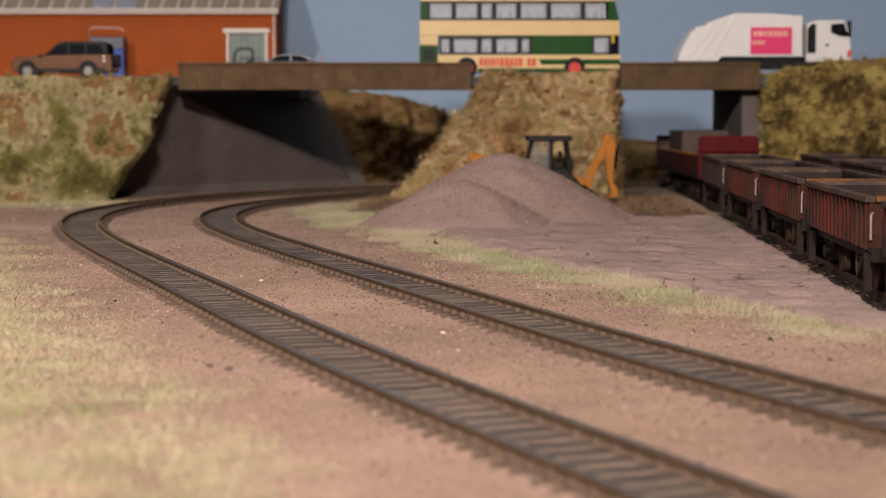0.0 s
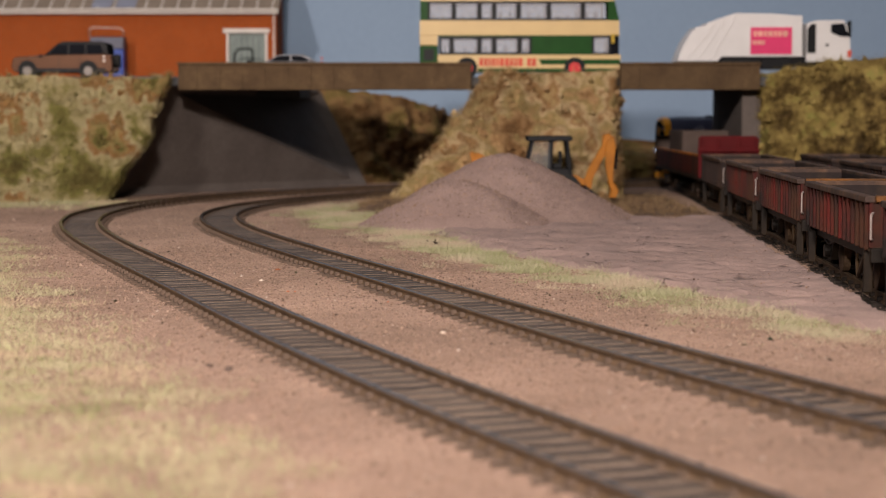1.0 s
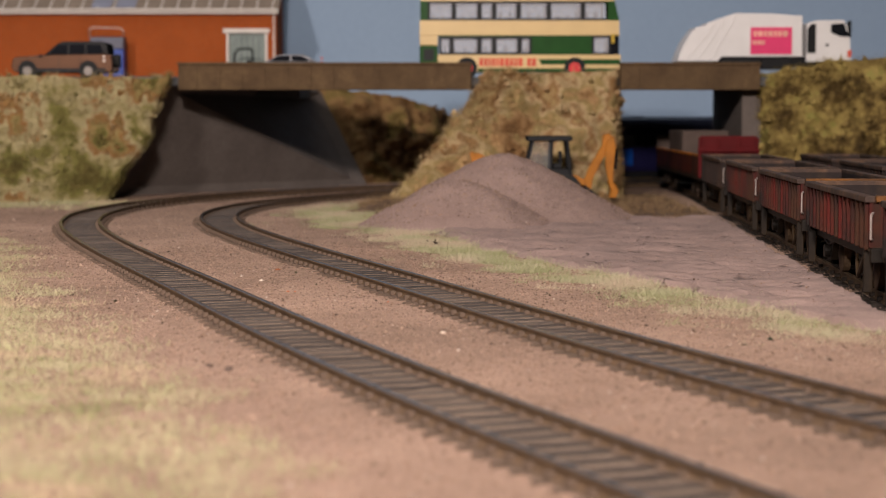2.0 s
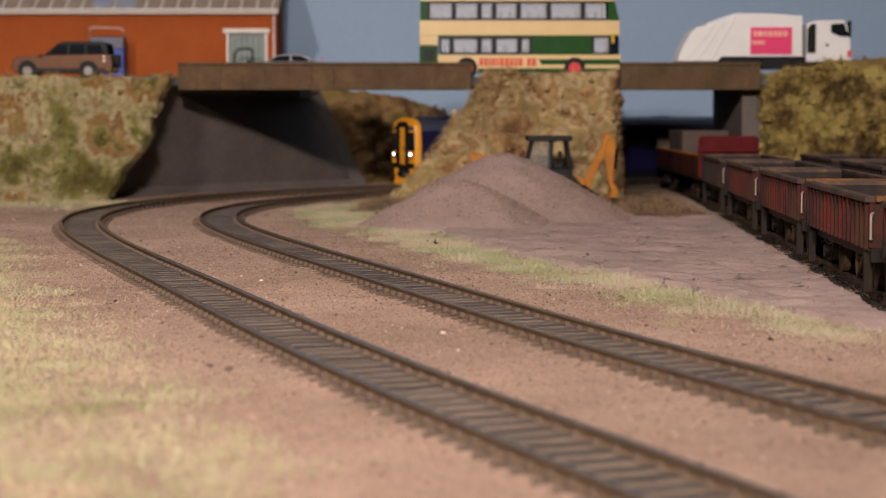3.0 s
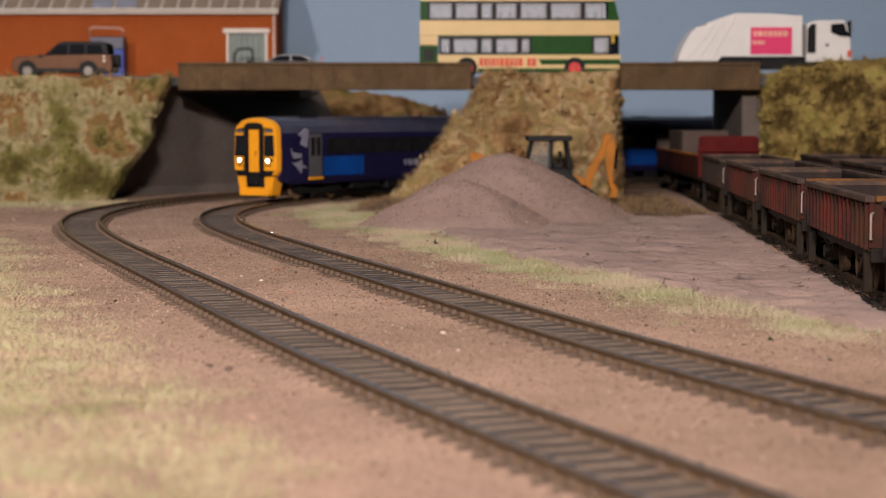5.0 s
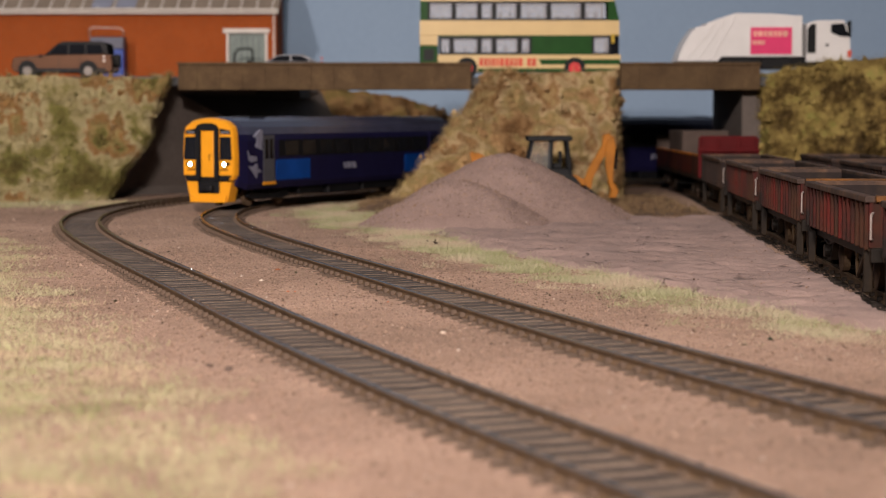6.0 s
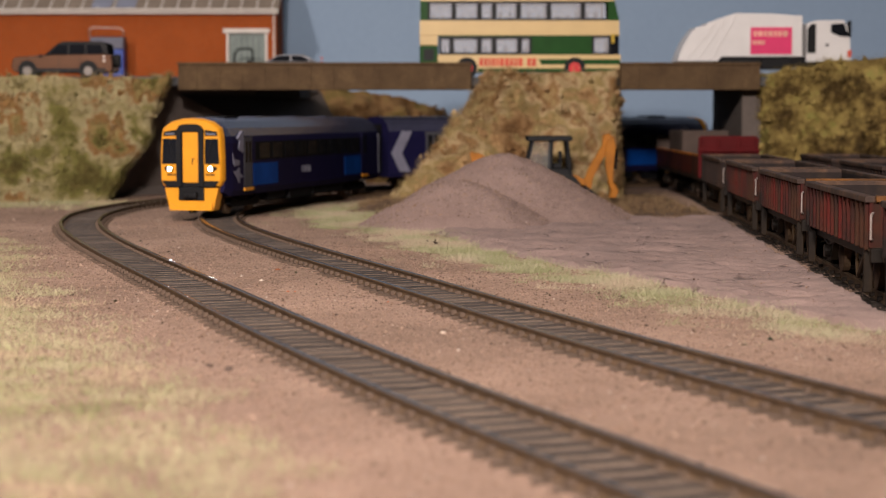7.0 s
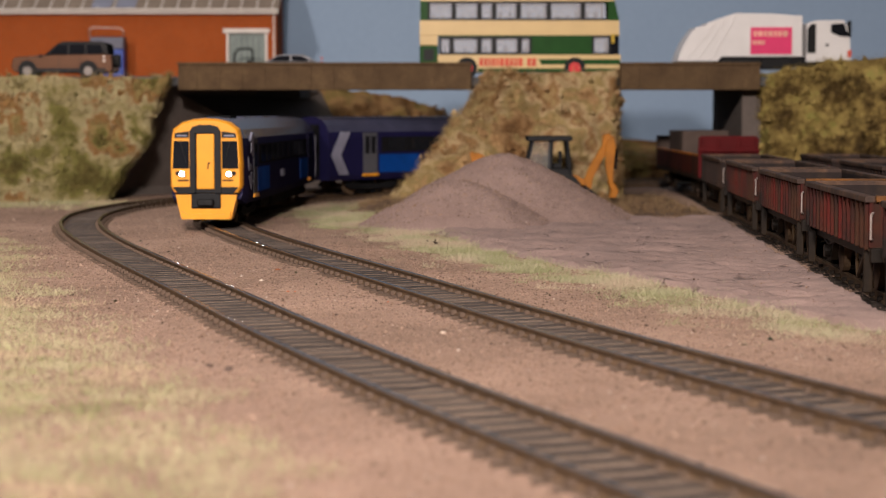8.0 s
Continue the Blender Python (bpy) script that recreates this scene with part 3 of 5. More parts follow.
        cylinder(bm, (0.1486, sg * 0.0108, 0.0238), 0.00112, 0.0014, "x", 20)
        head_lamp = part("headlight", bm, LIGHT, car, "glowing bluish white headlight")
        bm = bmesh.new()
        ring = [(math.cos(k * math.pi / 10), math.sin(k * math.pi / 10)) for k in range(20)]
        inner, outer = [], []
        for rr, store in ((0.00114, inner), (0.00150, outer)):
            for xx in (0.1480, 0.1502):
                store.append([bm.verts.new((xx, sg * 0.0108 + c * rr, 0.0238 + s * rr)) for c, s in ring])
        for k in range(20):
            j = (k + 1) % 20
            bm.faces.new((inner[0][k], inner[0][j], inner[1][j], inner[1][k]))
            bm.faces.new((outer[0][j], outer[0][k], outer[1][k], outer[1][j]))
            bm.faces.new((inner[1][k], inner[1][j], outer[1][j], outer[1][k]))
        part("lamp_bezel", bm, BLACK, head_lamp, "short black lamp hood")
        bm = bmesh.new()
        cylinder(bm, (0.1484, sg * 0.0130, 0.0240), 0.00095, 0.0012, "x", 16)
        part("tail_light", bm, BLACK, car, "dark unlit tail light")
        part("number_bar", boxes(((0.1484, min(sg * 0.0078, sg * 0.0128), 0.0205), (0.1489, max(sg * 0.0078, sg * 0.0128), 0.0211))), BLACK, car, "dark number bar")
    bm = bmesh.new()
    box(bm, (0.1440, -0.0068, 0.0078), (0.1486, 0.0068, 0.0150), 0.0006)
    coupler_box = part("coupler_box", bm, BLACK, car, "black coupler recess")
    bm = bmesh.new()
    box(bm, (0.1480, -0.0038, 0.0090), (0.1515, 0.0038, 0.0122), 0.0008)
    cylinder(bm, (0.1512, -0.0012, 0.0106), 0.0010, 0.0020, "x", 12)
    part("coupler", bm, BLACK, coupler_box)
    # side details
    for sg in (-1, 1):
        for x0, nm in ((0.1065, "front"), (-0.1175, "rear")):
            bm = bmesh.new()
            slab_side(bm, sg, x0, x0 + 0.0125, 0.0135, 0.0395, 0.00025)
            leaf = part("side_door", bm, DOOR_GREY if nm == "front" or inner_chevron else NAVY, car, "sliding door pair")
            bm = bmesh.new()
            for k in (0.0016, 0.0070):
                slab_side(bm, sg, x0 + k, x0 + k + 0.0039, 0.0262, 0.0372, 0.0004)
            part("door_window", bm, GLASS, leaf)
            bm = bmesh.new()
            slab_side(bm, sg, x0 - 0.0005, x0 + 0.0130, 0.0118, 0.0134, 0.0008)
            part("door_step", bm, TRAIN_YELLOW, leaf, "yellow door step")
        bm = bmesh.new()
        slab_side(bm, sg, -0.1010, 0.1010, 0.0272, 0.0368, 0.00012)
        part("window_band", bm, BLACK, car, "black window band")
        for x in np.linspace(-0.094, 0.078, 9):
            bm = bmesh.new()
            slab_side(bm, sg, x, x + 0.0160, 0.0280, 0.0360, 0.00028)
            part("side_window", bm, GLASS, car, "dark tinted window")
        bm = bmesh.new()
        slab_side(bm, sg, 0.064, 0.1045, 0.0140, 0.0255, 0.00022)
        part("blue_panel", bm, BRIGHT_BLUE, car, "bright blue lower panel")
        bm = bmesh.new()
        slab_side(bm, sg, -0.103, -0.066, 0.0140, 0.0255, 0.00022)
        part("blue_panel", bm, BRIGHT_BLUE, car, "bright blue lower panel")
        bm = bmesh.new()
        for k, w in enumerate((0.0022, 0.0016, 0.0026, 0.0014, 0.0020)):
            slab_side(bm, sg, 0.004 + k * 0.0034, 0.004 + k * 0.0034 + w, 0.0185, 0.0222, 0.0003, lean=0.25)
        part("lettering_bar", bm, PALE, car, "pale lettering bars")
        # slanting white flashes by the cab
        bm = bmesh.new()
        for pts in (((0.1292, 0.0386), (0.1222, 0.0426), (0.1195, 0.0420), (0.1209, 0.0312), (0.1278, 0.0332), (0.1256, 0.0379)),
                    ((0.1362, 0.0312), (0.1350, 0.0285), (0.1264, 0.0276), (0.1264, 0.0252), (0.1335, 0.0248), (0.1352, 0.0265)),
                    ((0.1358, 0.0225), (0.1310, 0.0222), (0.1262, 0.0242), (0.1256, 0.0212), (0.1205, 0.0190), (0.1258, 0.0188), (0.1268, 0.0158), (0.1305, 0.0192))):
            ya, yb = sorted((sg * 0.0168, sg * 0.0180))
            prism(bm, pts, ya, yb, "y")
        part("white_flash", bm, PALE, car, "pale jagged flash on the cab side")
        bm = bmesh.new()
        if inner_chevron:
            slab_side(bm, sg, -0.1390, -0.1305, 0.0130, 0.0255, 0.0003, lean=-0.55)
            slab_side(bm, sg, -0.1460 + 0.0001, -0.1375, 0.0255, 0.0400, 0.0003, lean=0.60)
            part("chevron", bm, PALE, car, "large pale chevron")
        else:
            slab_side(bm, sg, -0.1462, -0.1450, 0.0130, 0.0380, 0.0003)
            part("end_stripe", bm, PALE, car, "narrow pale stripe at the car's end")
    bm = bmesh.new()
    prism(bm, ((0.094, 0.0488), (0.097, 0.0504), (0.112, 0.0504), (0.115, 0.0488)), -0.0062, 0.0062, "y")
    part("roof_pod", bm, BLACK, car, "dark ventilator pod")
    for x in (-0.08, -0.02, 0.05):
        bm = bmesh.new()
        box(bm, (x, -0.005, 0.0488), (x + 0.012, 0.005, 0.0500), 0.0005)
        part("roof_vent", bm, ROOF_GREY, car)
    bm = bmesh.new()
    box(bm, (-0.1525, -0.0085, 0.0130), (-0.1465, 0.0085, 0.0440), 0.001)
    for x in (-0.1515, -0.1498, -0.1481):
        box(bm, (x - 0.0004, -0.0092, 0.0125), (x + 0.0004, 0.0092, 0.0447))
    part("gangway_bellows", bm, BLACK, car, "black folded gangway bellows")
    # under the floor
    bm = bmesh.new()
    box(bm, (-0.075, -0.0150, 0.0045), (-0.010, 0.0150, 0.0100), 0.0006)
    box(bm, (-0.004, -0.0155, 0.0040), (0.036, 0.0155, 0.0100), 0.0006)
    box(bm, (0.042, -0.0148, 0.0050), (0.072, 0.0148, 0.0100), 0.0006)
    part("underframe", bm, BLACK, car, "black engine and tank boxes")
    for x in (-0.105, 0.105):
        bm = bmesh.new()
        for sg in (-1, 1):
            a, b = sorted((sg * 0.0112, sg * 0.0134))
            prism(bm, ((x - 0.024, 0.0055), (x - 0.020, 0.0085), (x - 0.006, 0.0065), (x + 0.006, 0.0065), (x + 0.020, 0.0085), (x + 0.024, 0.0055), (x + 0.018, 0.0035), (x - 0.018, 0.0035)), a, b, "y")
        box(bm, (x - 0.004, -0.0112, 0.0045), (x + 0.004, 0.0112, 0.0095))
        bogie = part("bogie", bm, BLACK, car, "black bogie frame")
        for dx in (-0.017, 0.017):
            bm = bmesh.new()
            for sg in (-1, 1):
                cylinder(bm, (x + dx, sg * 0.0090, 0.0055), 0.0055, 0.0022, "y", 24)
            cylinder(bm, (x + dx, 0, 0.0055), 0.0012, 0.018, "y", 10)
            part("wheelset", bm, RAIL_SIDE, bogie, "dark metal wheelset")
    return car


CAR_PIVOT = 0.105
front_car = train_car("train_car", "navy diesel unit car with yellow cab, headlights lit", False)
rear_car = train_car("train_car", "navy diesel unit rear car with large pale chevron", True)


def nose(t):
    """How far along the line the train's front stands at t."""
    return float(np.polyval((3.304942e-05, -0.0006944419, 0.00484023, -0.008239289, -0.1217268, 1.482977), t))


def car_pose(s_front_pivot, turned):
    ax, ay, _ = line(s_front_pivot)
    bx, by, _ = line(s_front_pivot + 2 * CAR_PIVOT)
    heading = math.degrees(math.atan2(ay - by, ax - bx))
    return pose((ax + bx) / 2, (ay + by) / 2, 0, 0, 0, heading + (180 if turned else 0))


def motions():
    times = [k * 0.25 for k in range(33)]
    walk(front_car, [(t, car_pose(nose(t) + 0.044, False)) for t in times])
    walk(rear_car, [(t, car_pose(nose(t) + 0.044 + 0.317, True)) for t in times])

# ----------------------------------------------------------------- wagons
def rusty(name, base, rust, dark):
    """Faded paint with streaks of rust and grime running down."""
    m, nodes, links, b = material(name, 0.6)
    b.inputs["Specular IOR Level"].default_value = 0.12
    tc = nodes.new("ShaderNodeTexCoord")
    mp = nodes.new("ShaderNodeMapping")
    mp.inputs["Scale"].default_value = (1.0, 1.0, 0.12)
    links.new(tc.outputs["Object"], mp.inputs[0])
    streak = nodes.new("ShaderNodeTexNoise")
    streak.inputs["Scale"].default_value, streak.inputs["Detail"].default_value = 260.0, 4
    links.new(mp.outputs[0], streak.inputs["Vector"])
    blot, fine = noisy(nodes, links, 45.0, 5), noisy(nodes, links, 700.0, 4)
    r1 = ramp(nodes, ((0.42, (0, 0, 0)), (0.62, (1, 1, 1))))
    links.new(streak.outputs[0], r1.inputs[0])
    r2 = ramp(nodes, ((0.45, (0, 0, 0)), (0.65, (1, 1, 1))))
    links.new(blot.outputs[0], r2.inputs[0])
    c = mixed(nodes, links, base, rust, r1.outputs[0])
    c = mixed(nodes, links, c, dark, r2.outputs[0])
    g = ramp(nodes, ((0.3, (0.55, 0.55, 0.55)), (0.7, (1, 1, 1))))
    links.new(fine.outputs[0], g.inputs[0])
    links.new(mixed(nodes, links, c, g.outputs[0], 0.5, "MULTIPLY"), b.inputs["Base Color"])
    bumped(nodes, links, b, fine.outputs[0], 0.3, 0.0002)
    return m


WAGON_RED = rusty("wagon_red", (0.062, 0.0065, 0.004), (0.035, 0.013, 0.006), (0.009, 0.006, 0.005))
WAGON_DARK = rusty("wagon_dark", (0.018, 0.010, 0.009), (0.028, 0.014, 0.009), (0.009, 0.007, 0.006))
WAGON_RIM = rusty("wagon_rim", (0.055, 0.036, 0.029), (0.105, 0.060, 0.038), (0.022, 0.015, 0.012))
WAGON_IN = rusty("wagon_inside", (0.018, 0.012, 0.011), (0.028, 0.018, 0.013), (0.010, 0.008, 0.008))
ORANGE = rusty("worn_orange", (0.40, 0.13, 0.012), (0.24, 0.075, 0.012), (0.09, 0.035, 0.012))
DULL_ORANGE = rusty("dull_orange", (0.17, 0.065, 0.012), (0.10, 0.045, 0.016), (0.035, 0.02, 0.012))
FRAME_GRIME = rusty("frame_grime", (0.010, 0.007, 0.005), (0.024, 0.013, 0.006), (0.006, 0.005, 0.004))
# rust colours, darkened to include the shade beneath the wagons
RUSTY_POST = rusty("rusty_post", (0.012, 0.008, 0.005), (0.030, 0.017, 0.007), (0.007, 0.005, 0.004))
HANDLE = plain("pale_handle", (0.24, 0.20, 0.18), 0.5)


def ballast_wagon(m, side, label, end=None, end_label="worn brown end rail"):
    w = thing("ballast_wagon", m, label, "wagon", "ballast wagons")
    L, W, T, F = 0.058, 0.018, 0.0284, 0.0142
    bm = bmesh.new()
    for sg in (-1, 1):
        a, b = sorted((sg * (W - 0.0010), sg * (W - 0.0022)))
        box(bm, (a, -L, F), (b, L, T - 0.001))
        a, b = sorted((sg * (L - 0.0010), sg * (L - 0.0022)))
        box(bm, (-W + 0.001, a, F), (W - 0.001, b, T - 0.001))
    body = part("body", bm, side, w, "rust streaked body sides")
    for sg in (-1, 1):
        for y in np.linspace(-L + 0.002, L - 0.002, 16):
            a, b = sorted((sg * (W - 0.0012), sg * W))
            part("rib", boxes(((a, y - 0.0008, F - 0.0006), (b, y + 0.0008, T - 0.0016)), bevel=0.0002), side, body)
        for x in np.linspace(-W + 0.006, W - 0.006, 4):
            a, b = sorted((sg * (L - 0.0012), sg * L))
            part("end_rib", boxes(((x - 0.0009, a, F), (x + 0.0009, b, T - 0.0016)), bevel=0.0002), side, body)
    for sg in (-1, 1):
        a, b = sorted((sg * (W - 0.0026), sg * (W + 0.0003)))
        part("top_rail", boxes(((a, -L - 0.0003, T - 0.0018), (b, L + 0.0003, T)), bevel=0.0003), WAGON_RIM, w, "worn brown top rail")
        a, b = sorted((sg * (L - 0.0026), sg * (L + 0.0004)))
        part("end_rail", boxes(((-W + 0.0028, a, T - 0.0017), (W - 0.0028, b, T + 0.0001)), bevel=0.0003), (end or WAGON_RIM) if sg < 0 else WAGON_RIM, w, end_label if sg < 0 else "worn brown end rail")
    bm = bmesh.new()
    for sg in (-1, 1):
        a, b = sorted((sg * (W - 0.0023), sg * (W - 0.0027)))
        box(bm, (a, -L + 0.0024, F), (b, L - 0.0024, T - 0.0012))
        a, b = sorted((sg * (L - 0.0023), sg * (L - 0.0027)))
        box(bm, (-W + 0.0028, a, F), (W - 0.0028, b, T - 0.0012))
    part("lining", bm, WAGON_IN, w, "dark grimy inside lining")
    bm = sheet(-W + 0.002, W - 0.002, -L + 0.002, L - 0.002, 12, 34, lambda x, y: F + 0.0012 + 0.0012 * fbm(x, y, m.translation.y * 9, 60))
    part("load", bm, WAGON_IN, w, "dark residue of spent ballast")
    bm = boxes(((-W + 0.001, -L + 0.001, F - 0.001), (W - 0.001, L - 0.001, F)))
    part("floor_plate", bm, FRAME_GRIME, w)
    for sg in (-1, 1):
        a, b = sorted((sg * 0.0128, sg * 0.0150))
        part("solebar", boxes(((a, -L + 0.002, 0.0105), (b, L - 0.002, F)), bevel=0.0003), FRAME_GRIME, w, "grimy steel solebar")
        for y in (-L + 0.004, L - 0.005):
            a, b = sorted((sg * 0.0152, sg * 0.0176))
            part("step_post", boxes(((a, y - 0.0010, 0.0015), (b, y + 0.0010, F - 0.0006)), bevel=0.0003), RUSTY_POST, w, "rusty corner step post")
        bm = bmesh.new()
        hx, hy = sg * (W - 0.0012), -L - 0.0018
        for p, q in (((hx - sg * 0.0008, -L, 0.0162), (hx, hy, 0.0168)), ((hx, hy, 0.0168), (hx, hy, 0.0232)), ((hx, hy, 0.0232), (hx - sg * 0.0008, -L, 0.0238))):
            bar(bm, p, q, 0.00034, 8)
        part("grab_handle", bm, HANDLE, w, "pale bent grab handle")
        bm = bmesh.new()
        bar(bm, (sg * 0.0158, -L + 0.010, 0.0130), (sg * 0.0158, -L + 0.024, 0.0040), 0.0006, 6)
        bar(bm, (sg * 0.0158, -L + 0.024, 0.0040), (sg * 0.0158, -L + 0.026, 0.0105), 0.0005, 6)
        part("brake_lever", bm, RUSTY_POST, w, "rusty brake lever")
        for y in (-0.031, 0.031):
            bm = bmesh.new()
            a, b = sorted((sg * 0.0118, sg * 0.0138))
            prism(bm, ((y - 0.008, 0.0115), (y + 0.008, 0.0115), (y + 0.003, 0.0040), (y - 0.003, 0.0040)), a, b, "x")
            cylinder(bm, (sg * 0.0142, y, 0.0068), 0.0021, 0.003, "x", 12)
            bar(bm, (sg * 0.0140, y - 0.011, 0.0105), (sg * 0.0140, y, 0.0088), 0.0005)
            bar(bm, (sg * 0.0140, y + 0.011, 0.0105), (sg * 0.0140, y, 0.0088), 0.0005)
            part("axle_guard", bm, FRAME_GRIME, w, "grimy axle guard and spring")
    for y in (-0.031, 0.031):
        bm = bmesh.new()
        for sg in (-1, 1):
            cylinder(bm, (sg * 0.0090, y, 0.0063), 0.0063, 0.0022, "x", 24)
        cylinder(bm, (0, y, 0.0063), 0.0012, 0.018, "x", 10)
        part("wheelset", bm, RAIL_SIDE, w, "dark rusty wheelset")
    for sg in (-1, 1):
        part("headstock", boxes(((-0.0165, sg * L - 0.0012, 0.0100), (0.0165, sg * L + 0.0012, F - 0.0002)), bevel=0.0003), FRAME_GRIME, w)
        for x in (-0.0115, 0.0115):
            bm = bmesh.new()
            cylinder(bm, (x, sg * (L + 0.0035), 0.0122), 0.0010, 0.005, "y", 10)
            cylinder(bm, (x, sg * (L + 0.0064), 0.0122), 0.0030, 0.0010, "y", 16)
            part("buffer", bm, FRAME_GRIME, w, "dark round buffer")
    return w


for k, (y, mat, lab) in enumerate(((0.4150, WAGON_RED, "rust red open ballast wagon with orange end rails"), (0.5555, WAGON_RED, "rust red open ballast wagon on the siding"), (0.6920, WAGON_RED, "faded red open ballast wagon with pale handle"),
                                   (0.8330, WAGON_RED, "grimy red open ballast wagon on the siding"), (0.9770, WAGON_DARK, "dark brown grimy open ballast wagon on the siding"))):
    end, end_lab = ((ORANGE, "worn orange end rail"), (DULL_ORANGE, "dull orange end rail"), (DULL_ORANGE, "dull orange end rail"), (WAGON_RIM, "worn brown end rail"), (WAGON_RIM, "worn brown end rail"))[k]
    ballast_wagon(pose(siding_line(y), y, 0, 0, 0, SIDE_TURN), mat, lab, end, end_lab)
for y, lab in ((0.8440, "dark grimy open wagon on the second siding"), (0.9850, "dark brown open wagon on the second siding")):
    ballast_wagon(pose(siding_line(y, 0.0575), y, 0, 0, 0, SIDE_TURN), WAGON_DARK, lab)

BULK_RED = plain("bulkhead_red", (0.075, 0.003, 0.004), 0.55, 0, 0.35, 90, 0.1)
BOX_BROWN = plain("load_brown", (0.085, 0.062, 0.052), 0.8, 0, 0.3, 60, 0.1)


def bogie_wagon():
    w = thing("bogie_wagon", pose(0.1690, 1.190, 0, 0, 0, -1.0), "long red bogie wagon with end bulkheads, carrying a crate", "wagon")
    L, W = 0.127, 0.0165
    bm = bmesh.new()
    box(bm, (-W, -L, 0.0125), (W, L, 0.0160), 0.0004)
    part("floor_plate", bm, FRAME_GRIME, w)
    for sg in (-1, 1):
        a, b = sorted((sg * W, sg * (W - 0.0012)))
        side = part("side", boxes(((a, -L, 0.0150), (b, L, 0.0262))), WAGON_RED, w, "faded red dropside")
        a, b = sorted((sg * (W + 0.0003), sg * (W - 0.0018)))
        part("top_rail", boxes(((a, -L, 0.0262), (b, L, 0.0276)), bevel=0.0003), ORANGE, side, "worn orange rail")
    part("end_bulkhead", boxes(((-W, -L - 0.0008, 0.0160), (W, -L + 0.0012, 0.0385)), bevel=0.0004), BULK_RED, w, "deep red end bulkhead")
    part("far_bulkhead", boxes(((-W, L - 0.0012, 0.0160), (W, L + 0.0008, 0.0360)), bevel=0.0004), BOX_BROWN, w, "dull brown end bulkhead")
    for x in (-0.0165, -0.006, 0.006, 0.0165):
        part("bulkhead_post", boxes(((x - 0.0011, -L - 0.0022, 0.0140), (x + 0.0011, -L - 0.0006, 0.0375)), bevel=0.0003), BULK_RED, w)
    part("bulkhead_beam", boxes(((-0.0180, -L - 0.0030, 0.0290), (0.0180, -L - 0.0006, 0.0312)), bevel=0.0004), BULK_RED, w)
    for y in (-0.085, 0.085):
        bm = bmesh.new()
        for sg in (-1, 1):
            a, b = sorted((sg * 0.0115, sg * 0.0135))
            prism(bm, ((y - 0.022, 0.0050), (y - 0.016, 0.0095), (y + 0.016, 0.0095), (y + 0.022, 0.0050), (y + 0.014, 0.0030), (y - 0.014, 0.0030)), a, b, "x")
        box(bm, (-0.011, y - 0.003, 0.006), (0.011, y + 0.003, 0.0125))
        bogie = part("bogie", bm, FRAME_GRIME, w, "grimy bogie frame")
        for dy in (-0.013, 0.013):
            bm = bmesh.new()
            for sg in (-1, 1):
                cylinder(bm, (sg * 0.0090, y + dy, 0.0058), 0.0058, 0.0022, "x", 24)
                cylinder(bm, (sg * 0.0136, y + dy, 0.0060), 0.0016, 0.0012, "x", 12)
            cylinder(bm, (0, y + dy, 0.0058), 0.0012, 0.018, "x", 10)
            part("wheelset", bm, RAIL_TOP, bogie, "shiny worn wheelset")
    return w


bogie_wagon()
tagged(part("crate", boxes(((0.1560, 1.185, 0.0160), (0.1860, 1.255, 0.0405)), bevel=0.0005), BOX_BROWN), "large dull brown crate loaded on the bogie wagon", "crate")

# -------------------------------------------------------------------- bus
CREAM = plain("bus_cream", (0.54, 0.385, 0.17), 0.4, 0, 0.10, 60)
GREEN = satin("bus_green", (0.016, 0.064, 0.014), 0.006, 0.3)
HUB_RED = plain("hub_red", (0.55, 0.02, 0.02), 0.45)
RUBBER = plain("rubber", (0.012, 0.012, 0.012), 0.8)
RED_INK = plain("red_ink", (0.55, 0.07, 0.03), 0.5)
SEATS = plain("seat_grey", (0.03, 0.03, 0.04), 0.8)
WINDOW, _n, _l, _b = material("clear_window", 0.03)
_b.inputs["Base Color"].default_value = (0.66, 0.67, 0.72, 1)
_clear, _mix = _n.new("ShaderNodeBsdfTransparent"), _n.new("ShaderNodeMixShader")
_mix.inputs[0].default_value = 0.28
_l.new(_clear.outputs[0], _mix.inputs[1])
_l.new(_b.outputs[0], _mix.inputs[2])
_l.new(_mix.outputs[0], _n["Material Output"].inputs[0])


def wheel(parent, x, y, z, r, w, hub, hub_r, name="wheel"):
    bm = bmesh.new()
    cylinder(bm, (x, y, z), r, w, "y", 26)
    bmesh.ops.bevel(bm, geom=[e for e in bm.edges if len(e.link_faces) == 2 and any(len(f.verts) > 4 for f in e.link_faces)], offset=r * 0.12, segments=2, affect="EDGES")
    tyre = part(name, bm, RUBBER, parent, "black rubber tyre")
    bm = bmesh.new()
    cylinder(bm, (x, y - w * 0.5, z), hub_r, 0.0008, "y", 20)
    cylinder(bm, (x, y - w * 0.5 - 0.0004, z), hub_r * 0.4, 0.0010, "y", 12)
    for k in range(6):
        a = k * math.pi / 3
        cylinder(bm, (x + hub_r * 0.68 * math.cos(a), y - w * 0.5 - 0.0003, z + hub_r * 0.68 * math.sin(a)), hub_r * 0.12, 0.0008, "y", 8)
    part("hub", bm, hub, tyre)
    return tyre


